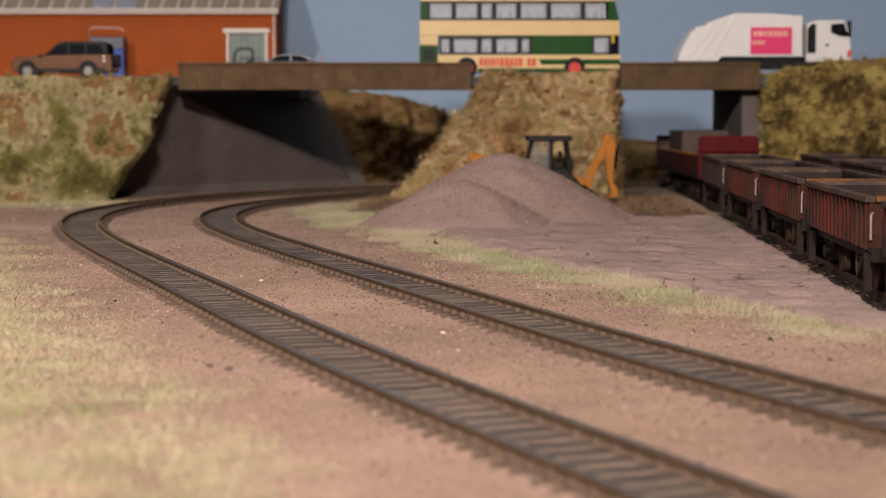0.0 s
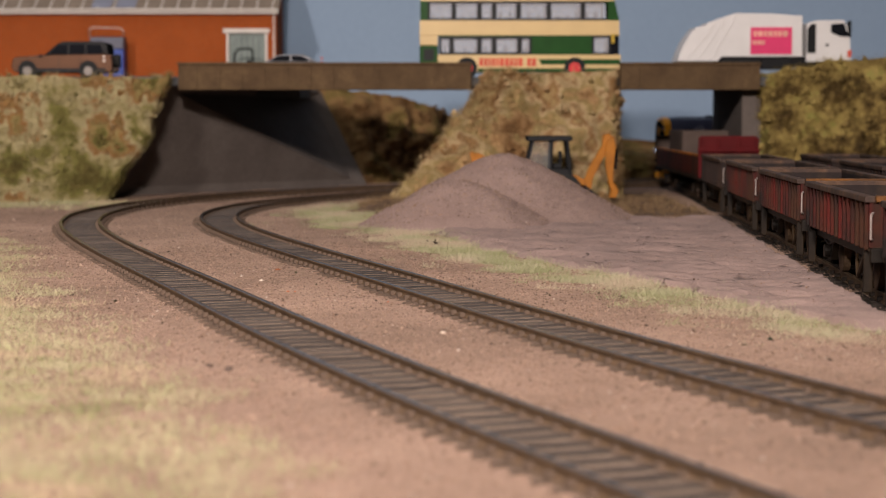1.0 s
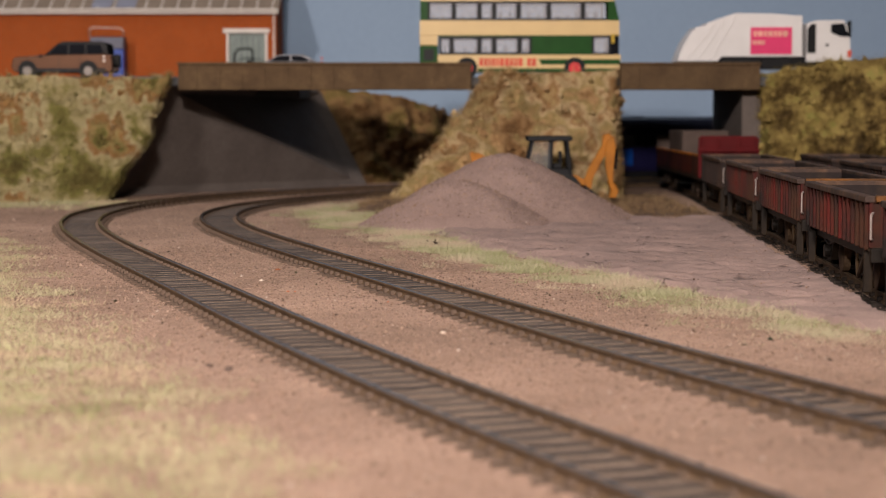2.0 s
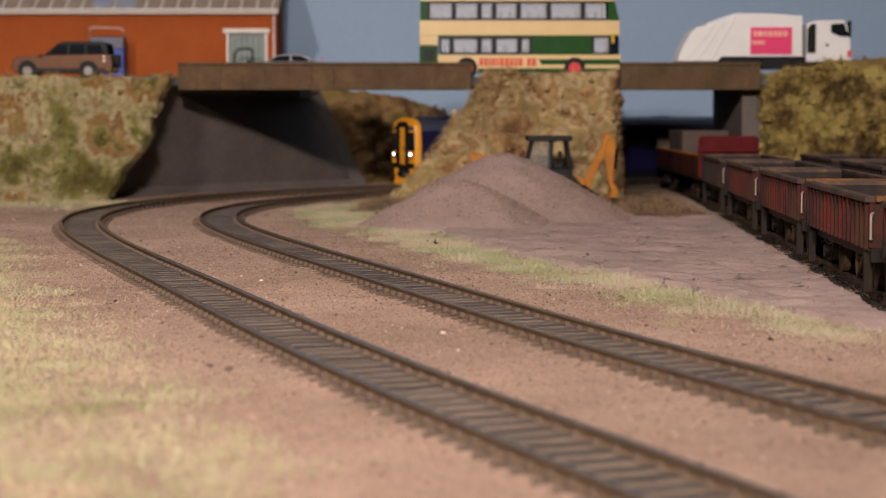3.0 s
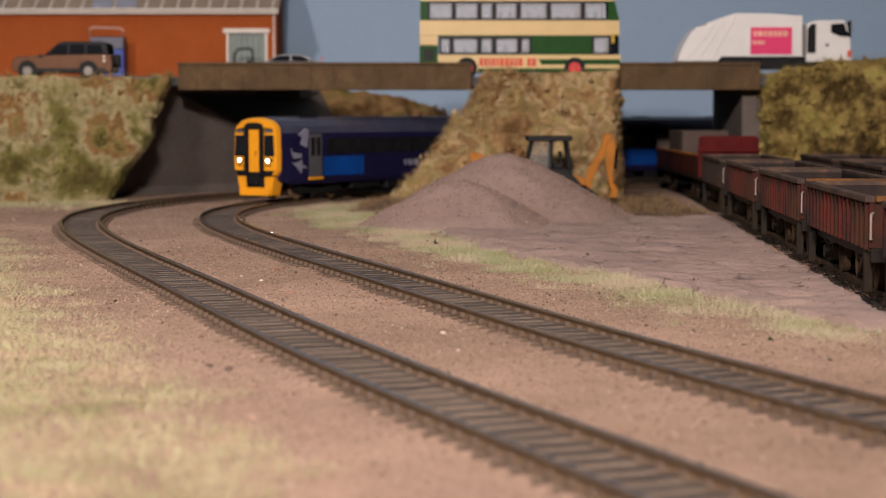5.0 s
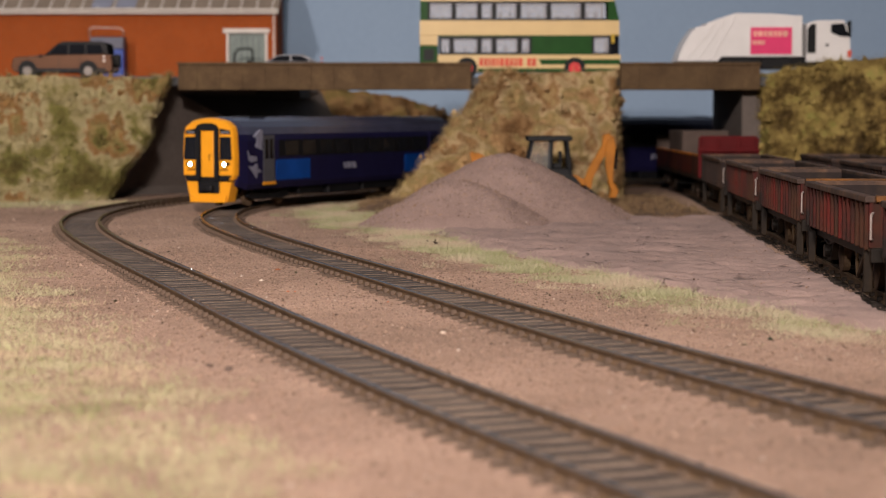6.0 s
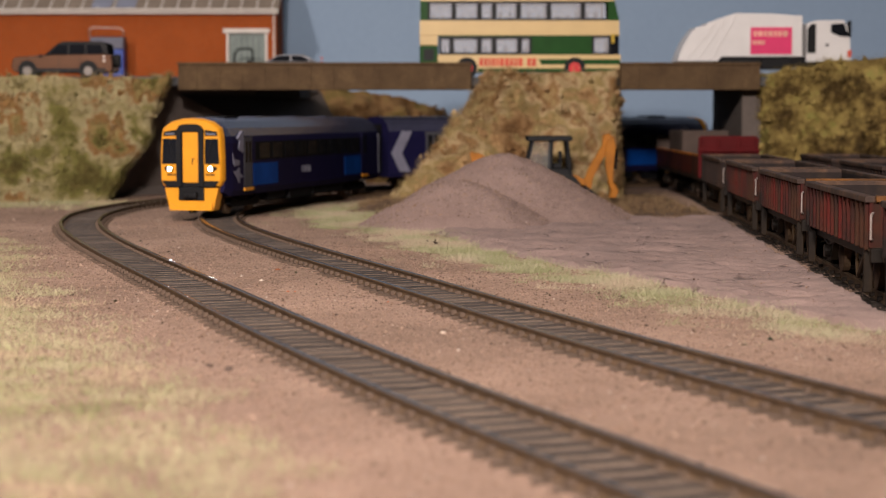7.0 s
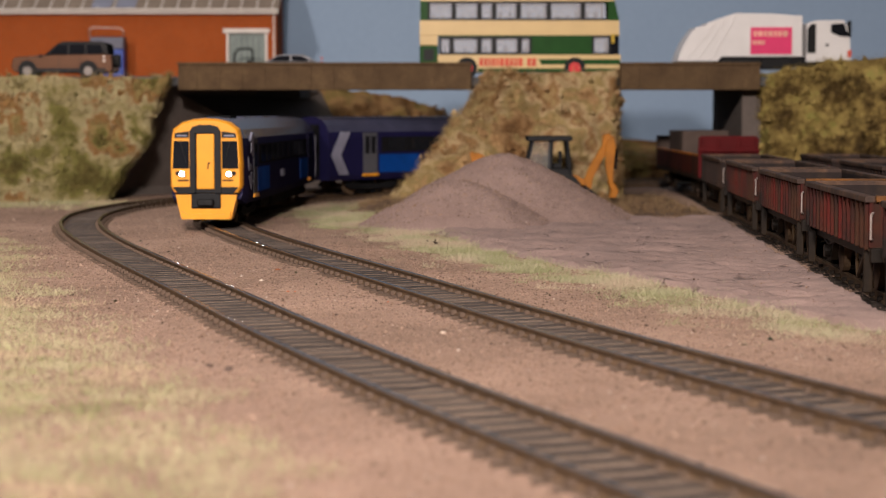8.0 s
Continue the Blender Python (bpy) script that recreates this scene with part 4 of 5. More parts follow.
def double_decker():
    K = 1 / 2613.0

    def X(px):
        return (px - 743) * K

    def Z(py):
        return (138 - py) * K
    bus = thing("double_decker_bus", pose(X(743) - 0.0157, 1.23, ROAD), "cream and green double decker bus with red wheel hubs", "bus")
    D, F = 0.0325, X(1097)
    bm = bmesh.new()
    prism(bm, ((X(775), Z(128)), (F - 0.001, Z(128)), (F, Z(122)), (F, Z(98)), (X(775), Z(98))), 0, D)
    lower = part("lower_body", bm, CREAM, bus, "cream lower body")
    bm = bmesh.new()
    box(bm, (X(743), 0.0, Z(128)), (X(775), D, Z(82)), 0.0006)
    part("engine_cover", bm, GREEN, bus, "green rear engine cover")
    part("engine_grille", boxes(((X(750), -0.0003, Z(108)), (X(768), 0.0004, Z(88)))), BLACK, bus)
    part("rear_panel", boxes(((X(743), 0.0, Z(82) + 0.0001), (X(775), D, Z(64) - 0.0001)), bevel=0.0003), CREAM, bus)
    bm = bmesh.new()
    prism(bm, ((X(743), Z(64)), (F - 0.0010, Z(64)), (X(1094), Z(38)), (X(743), Z(38))), 0, D)
    part("middle_band", bm, CREAM, bus, "cream band between decks")
    bm = bmesh.new()
    prism(bm, ((X(744), Z(4)), (X(1086), Z(4)), (X(1083), Z(-6)), (X(1078), Z(-18)), (X(1068), Z(-22)), (X(756), Z(-22)), (X(747), Z(-16))), 0.0006, D - 0.0006)
    part("roof", bm, CREAM, bus, "cream roof")
    # green panels
    part("green_panel", boxes(((X(940), -0.0003, Z(98) + 0.0001), (X(1046), 0.0012, Z(64) - 0.0001)), bevel=0.0002), GREEN, bus, "green lower deck panel")
    part("far_panel", boxes(((X(940), D - 0.0012, Z(98) + 0.0001), (X(1046), D, Z(64) - 0.0001))), GREEN, bus)
    bm = bmesh.new()
    prism(bm, ((X(953), Z(106)), (F - 0.0004, Z(106)), (F - 0.0004, Z(115)), (X(957), Z(115))), -0.0003, 0.0005)
    part("green_stripe", bm, GREEN, lower, "green waist stripe")
    part("skirt_stripe", boxes(((X(846), -0.0003, Z(128)), (F - 0.0012, 0.0005, Z(122)))), GREEN, lower, "green skirt stripe")
    part("green_edge", boxes(((X(775), -0.0002, Z(66)), (X(940), 0.0006, Z(64) - 0.0001))), GREEN, bus)
    for lo, hi in ((X(744), X(757)),):
        part("rear_pillar", boxes(((lo, 0.0, Z(38) + 0.0001), (hi, D, Z(4) - 0.0001))), GREEN, bus, "green rear corner")
    bm = bmesh.new()
    prism(bm, ((X(1074), Z(38) + 0.0001), (X(1094), Z(38) + 0.0001), (X(1086), Z(4) - 0.0001), (X(1068), Z(4) - 0.0001)), 0.0, 0.0012)
    part("front_pillar", bm, GREEN, bus, "green front corner")
    # windows with black frames, upper and lower
    for edges, z0, z1 in (((757, 803, 848, 874, 917, 970, 1030, 1074), Z(38), Z(4)), ((777, 799, 848, 874, 919, 940), Z(98), Z(66)), ((1046, 1079), Z(98), Z(64))):
        for side in (0.0, D - 0.0010):
            for a, b in zip(edges, edges[1:]):
                bm = bmesh.new()
                t = 4.2 * K
                for lo, hi in (((X(a), z0), (X(b), z0 + t)), ((X(a), z1 - t), (X(b), z1)), ((X(a), z0 + t), (X(a) + t, z1 - t)), ((X(b) - t, z0 + t), (X(b), z1 - t))):
                    box(bm, (lo[0] + 0.00002, side, lo[1] + 0.00012), (hi[0] - 0.00002, side + 0.0010, hi[1] - 0.00012))
                fr = part("window", bm, BLACK, bus, "black window frame")
                part("pane", boxes(((X(a) + t, side + 0.0004, z0 + t), (X(b) - t, side + 0.0006, z1 - t))), WINDOW, fr, "clear glass pane")
    part("front_glass", boxes(((X(1079), 0.0004, Z(98)), (F - 0.0012, D - 0.0004, Z(64) - 0.0002)), bevel=0.0004), GLASS, bus, "dark windscreen")
    part("upper_front_glass", boxes(((X(1078), 0.0016, Z(38) + 0.0003), (X(1086), D - 0.0016, Z(5)))), GLASS, bus, "dark upper windscreen")
    rng = random.Random(4)
    for px in range(765, 1060, 17):
        part("upper_seat", boxes(((X(px), 0.008, Z(38)), (X(px + 4), D - 0.008, Z(38) + 0.0036 + rng.uniform(0, 0.0036))), bevel=0.0004), SEATS, bus)
    for px in range(785, 935, 18):
        part("lower_seat", boxes(((X(px), 0.008, Z(98)), (X(px + 4), D - 0.008, Z(98) + 0.0034 + rng.uniform(0, 0.0036))), bevel=0.0004), SEATS, bus)
    # unreadable red advert as bars
    x = 848.0
    bm = bmesh.new()
    for k in range(13):
        wd = rng.uniform(4.0, 8.0)
        if x + wd > 948:
            break
        box(bm, (X(x), -0.0004, Z(118)), (X(x + wd), 0.0004, Z(104)))
        x += wd + (1.6 if k != 9 else 8)
    part("advert_bar", bm, RED_INK, lower, "red lettering bars")
    for px in (826, 1016):
        bm = bmesh.new()
        cylinder(bm, (X(px), 0.0010, Z(121)), 0.0071, 0.0030, "y", 28)
        part("wheel_arch", bm, RUBBER, bus, "dark wheel arch")
        wheel(bus, X(px), 0.0022, 0.0062, 0.0062, 0.0052, HUB_RED, 0.0040)
        wheel(bus, X(px), D - 0.0030, 0.0062, 0.0062, 0.0052, HUB_RED, 0.0040, "far_wheel")
    bm = bmesh.new()
    bar(bm, (F - 0.001, 0.0, Z(66)), (F - 0.004, -0.0020, Z(62)), 0.0003)
    box(bm, (F - 0.0065, -0.0030, Z(78)), (F - 0.0045, -0.0018, Z(62)), 0.0003)
    part("mirror", bm, plain("mirror_yellow", (0.5, 0.33, 0.02), 0.4), bus, "yellow door mirror")
    part("front_bumper", boxes(((F - 0.003, 0.001, Z(134)), (F + 0.0004, D - 0.001, Z(128))), bevel=0.0004), CREAM, bus)


double_decker()

# ------------------------------------------------------------------ lorry
WHITE = plain("white_paint", (0.62, 0.60, 0.59), 0.45, 0, 0.08, 60)
MAGENTA = plain("magenta_panel", (0.62, 0.03, 0.13), 0.5, 0, 0.1)
PINKISH = plain("pale_pink_ink", (0.75, 0.35, 0.28), 0.5)


def refuse_lorry():
    K = 1 / 2571.0

    def P(px, py):
        return ((px - 1197) * K, (139 - py) * K)
    lorry = thing("refuse_lorry", pose(0.1606, 1.25, ROAD), "white refuse lorry with a magenta side panel", "lorry")
    D = 0.033
    bm = bmesh.new()
    prism(bm, [P(*p) for p in ((1197, 109), (1200, 98), (1206, 84), (1216, 66), (1229, 50), (1245, 47), (1252, 41), (1292, 27), (1302, 25), (1360, 26), (1416, 30), (1417, 101), (1275, 101), (1268, 109))], 0.0, D)
    body = part("hopper_body", bm, WHITE, lorry, "white pressed steel hopper body")
    for a, b in (((1214, 106), (1262, 45)), ((1232, 106), (1282, 34)), ((1256, 106), (1300, 28))):
        bm = bmesh.new()
        p, q = P(*a), P(*b)
        bar(bm, (p[0], 0.0, p[1]), (q[0], 0.0, q[1]), 0.0006, 8)
        part("fold", bm, WHITE, body)
    for px in (1322, 1400, 1412):
        a, b = P(px, 100), P(px + 3, 29)
        part("body_rib", boxes(((a[0], -0.0005, a[1]), (b[0], 0.0004, b[1])), bevel=0.0001), WHITE, body)
    a, b = P(1325, 97), P(1398, 50)
    panel = part("side_panel", boxes(((a[0], -0.0007, a[1]), (b[0], 0.0004, b[1]))), MAGENTA, body, "magenta advert panel")
    rng = random.Random(8)
    for y0, y1, xs, xe in ((66, 56, 1330, 1392), (80, 73, 1329, 1350)):
        x = xs
        while x < xe:
            wd = rng.uniform(5, 9)
            a, b = P(x, y0), P(min(x + wd, xe), y1)
            part("lettering_bar", boxes(((a[0], -0.0010, a[1]), (b[0], 0.0, b[1]))), PINKISH, panel, "pale lettering bars")
            x += wd + 2
    bm = bmesh.new()
    prism(bm, [P(*p) for p in ((1424, 110), (1424, 46), (1432, 40), (1446, 38), (1489, 37), (1494, 46), (1500, 68), (1502, 108))], 0.0, D)
    cab = part("cab", bm, WHITE, lorry, "white cab")
    bm = bmesh.new()
    prism(bm, [P(*p) for p in ((1425, 95), (1425, 52), (1432, 44), (1440, 44), (1440, 95))], -0.0004, 0.0006)
    part("rear_cab_panel", bm, BLACK, cab, "black panel behind the cab")
    bm = bmesh.new()
    prism(bm, [P(*p) for p in ((1466, 59), (1467, 44), (1490, 43), (1497, 66), (1484, 66))], -0.0004, 0.0006)
    part("cab_window", bm, GLASS, cab, "dark cab window")
    bm = bmesh.new()
    prism(bm, [P(*p) for p in ((1493, 44), (1501, 70), (1502, 70), (1495, 44))], 0.001, D - 0.001)
    part("windscreen", bm, GLASS, cab, "dark windscreen")
    a, b = P(1494, 66), P(1504, 39)
    part("mirror", boxes(((a[0], -0.0045, a[1]), (b[0] - 0.0015, -0.0025, b[1])), ((a[0], -0.003, b[1] - 0.0015), (a[0] + 0.001, 0.0005, b[1] - 0.0008)), bevel=0.0003), BLACK, cab, "black door mirror")
    a, b = P(1457, 83), P(1463, 79)
    part("door_handle", boxes(((a[0], -0.0005, a[1]), (b[0], 0.0004, b[1]))), BLACK, cab)
    a, b = P(1500, 102), P(1503, 90)
    part("marker_light", boxes(((a[0] - 0.0015, -0.0004, a[1]), (b[0], 0.002, b[1]))), RED_INK, cab, "red side marker")
    a, b = P(1268, 118), P(1495, 101)
    part("chassis", boxes(((a[0], 0.003, a[1]), (b[0], D - 0.003, b[1] - 0.0001)), bevel=0.0005), BLACK, lorry, "black chassis")
    a, b = P(1345, 124), P(1400, 102)
    part("fuel_tank", boxes(((a[0], 0.001, a[1]), (b[0], 0.006, b[1])), bevel=0.001), BLACK, lorry)
    for px in (1285, 1318, 1462):
        for yy, nm in ((0.003, "wheel"), (D - 0.003, "far_wheel")):
            wheel(lorry, P(px, 0)[0], yy, 0.0065, 0.0065, 0.005, WHITE, 0.0036, nm)


refuse_lorry()

# ------------------------------------------------------------ brick shed


def brickwork():
    m, nodes, links, b = material("orange_brick", 0.9)
    b.inputs["Specular IOR Level"].default_value = 0.1
    tc = nodes.new("ShaderNodeTexCoord")
    mp = nodes.new("ShaderNodeMapping")
    mp.inputs["Rotation"].default_value = (radians(90), 0, 0)
    links.new(tc.outputs["Object"], mp.inputs[0])
    br = nodes.new("ShaderNodeTexBrick")
    br.inputs["Scale"].default_value = 1.0
    br.inputs["Brick Width"].default_value, br.inputs["Row Height"].default_value, br.inputs["Mortar Size"].default_value = 0.0029, 0.00098, 0.00012
    br.inputs["Color1"].default_value, br.inputs["Color2"].default_value, br.inputs["Mortar"].default_value = (0.36, 0.074, 0.013, 1), (0.30, 0.058, 0.011, 1), (0.30, 0.105, 0.04, 1)
    links.new(mp.outputs[0], br.inputs[0])
    n = noisy(nodes, links, 30.0, 5)
    g = ramp(nodes, ((0.3, (0.7, 0.7, 0.7)), (0.7, (1, 1, 1))))
    links.new(n.outputs[0], g.inputs[0])
    links.new(mixed(nodes, links, br.outputs[0], g.outputs[0], 0.6, "MULTIPLY"), b.inputs["Base Color"])
    bumped(nodes, links, b, br.outputs[1], -0.3, 0.0002)
    return m


BRICK = brickwork()
OFF_WHITE = plain("off_white_trim", (0.66, 0.60, 0.54), 0.6, 0, 0.15)
SLATE = mottled("roof_tile", ((0.3, (0.22, 0.17, 0.13)), (0.7, (0.34, 0.27, 0.21))), 60, 700, 0.85, 0.4, 0.0003)
DOOR_PAINT = plain("grey_green_door", (0.20, 0.24, 0.22), 0.6)
SKYLIGHT = plain("skylight_glass", (0.26, 0.27, 0.34), 0.3)


def brick_shed():
    K, BY = 1 / 2143.0, 1.50

    def X(px):
        return (px - 784) * K

    def Z(py):
        return CAM_Z + (204 - py) * K
    shed = thing("brick_shed", Matrix(), "orange brick shed with white eaves and grey door", "building")
    x1, eave, back = X(491), Z(27), 1.56
    d0, d1, dt = X(404), X(474), Z(60)
    part("front_wall", boxes(((-0.72, BY, ROAD), (d0, BY + 0.005, eave)), ((d1, BY, ROAD), (x1, BY + 0.005, eave)), ((d0, BY, dt), (d1, BY + 0.005, eave))), BRICK, shed, "orange brick front wall")
    ridge = eave + 0.034
    bm = bmesh.new()
    prism(bm, ((BY + 0.005, ROAD), (back - 0.005, ROAD), (back - 0.005, ridge - 0.004), (BY + 0.005, eave)), x1 - 0.005, x1, "x")
    part("gable_wall", bm, BRICK, shed, "orange brick gable wall")
    part("back_wall", boxes(((-0.72, back - 0.005, ROAD), (x1, back, ridge))), BRICK, shed)
    mid = back
    for sgn, y_edge in ((1, BY - 0.003),):
        bm = bmesh.new()
        prism(bm, ((y_edge, eave + 0.0012), (mid, ridge), (mid, ridge + 0.002), (y_edge, eave + 0.0032)), -0.72, x1 + 0.002, "x")
        roof = part("roof_slope", bm, SLATE, shed, "weathered brown tiled roof slope")
        if sgn > 0:
            slope = (ridge - eave) / (mid - y_edge)
            for px in (165, 208):
                bm = bmesh.new()
                a = X(px)
                ya, yb = y_edge + 0.004, y_edge + 0.030
                za, zb = eave + 0.0035 + 0.004 * slope, eave + 0.0035 + 0.030 * slope
                v = [bm.verts.new(c) for c in ((a, ya, za), (a + 0.016, ya, za), (a + 0.016, yb, zb), (a, yb, zb))]
                w = [bm.verts.new((c.co.x, c.co.y, c.co.z - 0.0008)) for c in v]
                bm.faces.new(v), bm.faces.new(list(reversed(w)))
                for i in range(4):
                    bm.faces.new((v[(i + 1) % 4], v[i], w[i], w[(i + 1) % 4]))
                bmesh.ops.recalc_face_normals(bm, faces=bm.faces[:])
                sky = part("skylight", bm, SKYLIGHT, roof, "pale framed skylight")
            for px in range(-160, 490, 28):
                bm = bmesh.new()
                bar(bm, (X(px), y_edge + 0.001, eave + 0.0035), (X(px), mid - 0.01, ridge - 0.004), 0.0007, 6)
                part("roof_seam", bm, OFF_WHITE, roof, "pale roof seam")
    part("eaves_board", boxes(((-0.72, BY - 0.0055, Z(27)), (X(495), BY - 0.0005, Z(20))), bevel=0.0004), OFF_WHITE, shed, "off-white eaves board")
    part("gutter", boxes(((-0.72, BY - 0.0085, Z(22)), (X(496), BY - 0.0050, Z(18))), bevel=0.0008), OFF_WHITE, shed, "off-white gutter")
    bm = bmesh.new()
    bar(bm, (x1 - 0.002, BY - 0.001, eave), (x1 - 0.002, BY - 0.001, ROAD), 0.0008, 8)
    part("downpipe", bm, OFF_WHITE, shed, "off-white downpipe")
    door = part("shed_door", boxes(((d0 + 0.002, BY + 0.0015, ROAD), (d1 - 0.002, BY + 0.0035, dt - 0.0005))), DOOR_PAINT, shed, "grey green plank door")
    for k in range(1, 6):
        x = d0 + 0.002 + (d1 - d0 - 0.004) * k / 6
        part("door_groove", boxes(((x - 0.0002, BY + 0.0011, ROAD + 0.001), (x + 0.0002, BY + 0.0016, dt - 0.002))), DOOR_GREY, door)
    part("lintel", boxes(((X(397), BY - 0.0015, Z(60)), (X(479), BY + 0.0004, Z(52))), bevel=0.0004), OFF_WHITE, shed, "off-white door lintel")
    for a in (d0 - 0.0005, d1 - 0.0015):
        part("door_jamb", boxes(((a, BY - 0.0008, ROAD), (a + 0.002, BY + 0.0042, Z(60)))), OFF_WHITE, shed)
    return shed


brick_shed()


def hoop_rail():
    bm = bmesh.new()
    K, Y = 1 / 2186.0, 1.470
    pts = [((px - 784) * K, Y, CAM_Z + (204 - py) * K) for px, py in ((412, 149), (417, 96), (424, 88), (444, 87), (449, 92), (449, 149))]
    for a, b in zip(pts, pts[1:]):
        bar(bm, a, b, 0.0009, 8)
    tagged(part("hoop_barrier", bm, BLACK), "black tubular hoop barrier outside the shed door", "barrier")


hoop_rail()


def cage_bin():
    K, Y = 1 / 2187.0, 1.4705
    x0, x1 = (162 - 784) * K, (221 - 784) * K

    def Z(py):
        return CAM_Z + (204 - py) * K
    t = thing("cage_bin", Matrix(), "blue and grey wheeled bin cage against the brick wall", "bin")
    part("tub", boxes(((x0, Y, ROAD), (x1, Y + 0.016, Z(88))), bevel=0.0008), plain("tub_blue", (0.02, 0.06, 0.32), 0.4), t, "blue plastic tub")
    part("grey_panel", boxes(((x0, Y, Z(88) + 0.0001), (x1, Y + 0.016, Z(67))), bevel=0.0006), plain("panel_grey", (0.12, 0.12, 0.16), 0.5), t, "dark grey upper panel")
    bm = bmesh.new()
    for a, b in (((x0, Y, Z(67)), (x0, Y, Z(54))), ((x1, Y, Z(67)), (x1, Y, Z(56))), ((x0, Y, Z(54)), (x0 + 0.002, Y, Z(50))), ((x0 + 0.002, Y, Z(50)), (x1 - 0.002, Y, Z(51))), ((x1 - 0.002, Y, Z(51)), (x1, Y, Z(56)))):
        bar(bm, a, b, 0.0006)
    part("top_rail", bm, plain("bare_metal", (0.30, 0.22, 0.18), 0.4, 0.6), t, "thin metal top rail")


cage_bin()

# ------------------------------------------------------------------- cars
COPPER = plain("copper_paint", (0.13, 0.064, 0.037), 0.22, 0.5, 0.1, 60)
SILVER = plain("silver_paint", (0.17, 0.17, 0.18), 0.3, 0.3, 0.1, 60)
ALLOY = plain("alloy", (0.14, 0.125, 0.115), 0.35, 0.7)


def car(name, m, outline, cabin, glass_runs, wheels, paint, label, length_scale, spare):
    K = length_scale
    c = thing(name, m, label, "car")
    D = 0.0255
    bm = bmesh.new()
    prism(bm, [(x * K, z * K) for x, z in outline], 0.0, D)
    bmesh.ops.bevel(bm, geom=[e for e in bm.edges], offset=0.0008, segments=2, affect="EDGES", profile=0.6)
    body = part("body", bm, paint, c, "glossy painted body")
    bm = bmesh.new()
    prism(bm, [(x * K, z * K) for x, z in cabin], 0.0018, D - 0.0018)
    bmesh.ops.bevel(bm, geom=[e for e in bm.edges], offset=0.0008, segments=2, affect="EDGES", profile=0.6)
    part("roof", bm, BLACK if spare else paint, c)
    for run in glass_runs:
        for y0, y1 in ((0.0013, 0.0023), (D - 0.0023, D - 0.0013)):
            bm = bmesh.new()
            prism(bm, [(x * K, z * K) for x, z in run], y0, y1)
            part("side_window", bm, GLASS, c, "dark side window")
    for x in wheels:
        bm = bmesh.new()
        cylinder(bm, (x * K, 0.0015, 13.5 * K), 17 * K, 0.0038, "y", 24)
        part("wheel_arch", bm, RUBBER, c, "black wheel arch")
        for y, nm in ((0.0020, "wheel"), (D - 0.0028, "far_wheel")):
            wheel(c, x * K, y, 12.0 * K, 12.0 * K, 0.0046, ALLOY, 8.0 * K, nm)
    x0, x1 = outline[0][0] * K, max(p[0] for p in outline) * K
    part("sill", boxes(((x0 + 0.004, -0.0003, 9 * K), (x1 - 0.004, D + 0.0003, 17 * K)), bevel=0.0003), BLACK, c, "black sill")
    part("head_lamp", boxes(((x0 - 0.0002, 0.001, 28 * K), (x0 + 0.0025, 0.006, 33 * K)), bevel=0.0003), GLASS, c)
    part("door_gap", boxes(((x1 * 0.47, -0.0001, 16 * K), (x1 * 0.47 + 0.0003, 0.0005, 38 * K))), BLACK, c)
    part("door_gap", boxes(((x1 * 0.68, -0.0001, 16 * K), (x1 * 0.68 + 0.0003, 0.0005, 38 * K))), BLACK, c)
    for zz in (30, 37):
        bm = bmesh.new()
        cylinder(bm, (x1 - 0.0055, 0.0003, zz * K), 0.0008, 0.0016, "y", 12)
        part("tail_lamp", bm, OFF_WHITE if spare else RED_INK, c, "small round rear lamp")
    if spare:
        bm = bmesh.new()
        cylinder(bm, (x1 + 0.0010, D / 2, 30 * K), 12 * K, 0.0034, "x", 24)
        part("spare_wheel", bm, RUBBER, c, "black spare wheel")
        bm = bmesh.new()
        box(bm, (52 * K, -0.0024, 36 * K), (56 * K, -0.0002, 41 * K), 0.0003)
        part("mirror", bm, BLACK, c)
    return c


car("off_road_car", pose(-0.2822, 1.19, ROAD - 0.001), ((4, 12), (1, 20), (4, 34), (12, 37), (60, 40), (168, 42), (178, 40), (180, 14), (176, 10), (8, 10)),
    ((58, 40), (82, 60), (92, 64), (160, 64), (170, 60), (172, 41)), (((66, 41), (84, 58), (100, 59), (100, 41)), ((104, 41), (104, 59), (130, 59), (130, 41)), ((134, 41), (134, 59), (158, 58), (164, 41))), (30, 137), COPPER,
    "copper brown off-road car with black roof and spare wheel", 1 / 2700.0, True)
car("saloon_car", pose(-0.140, 1.292, ROAD), ((2, 12), (0, 20), (4, 27), (40, 31), (130, 31), (146, 28), (148, 14), (144, 9), (6, 9)),
    ((34, 31), (56, 42), (62, 44), (100, 44), (106, 42), (124, 31)), (((42, 32), (58, 41), (78, 42), (78, 32)), ((81, 32), (81, 42), (100, 41), (114, 32))), (28, 120), SILVER,
    "silver saloon car parked on the road", 1 / 2480.0, False)

# ------------------------------------------------------------ backhoe loader
DIGGER = plain("digger_orange", (0.36, 0.125, 0.006), 0.45, 0, 0.35, 100, 0.2)


CAB_GLASS, _n, _l, _b = material("cab_glass", 0.05)
_b.inputs["Base Color"].default_value = (0.3, 0.3, 0.3, 1)
_clear, _mix = _n.new("ShaderNodeBsdfTransparent"), _n.new("ShaderNodeMixShader")
_mix.inputs[0].default_value = 0.12
_l.new(_clear.outputs[0], _mix.inputs[1])
_l.new(_b.outputs[0], _mix.inputs[2])
_l.new(_mix.outputs[0], _n["Material Output"].inputs[0])


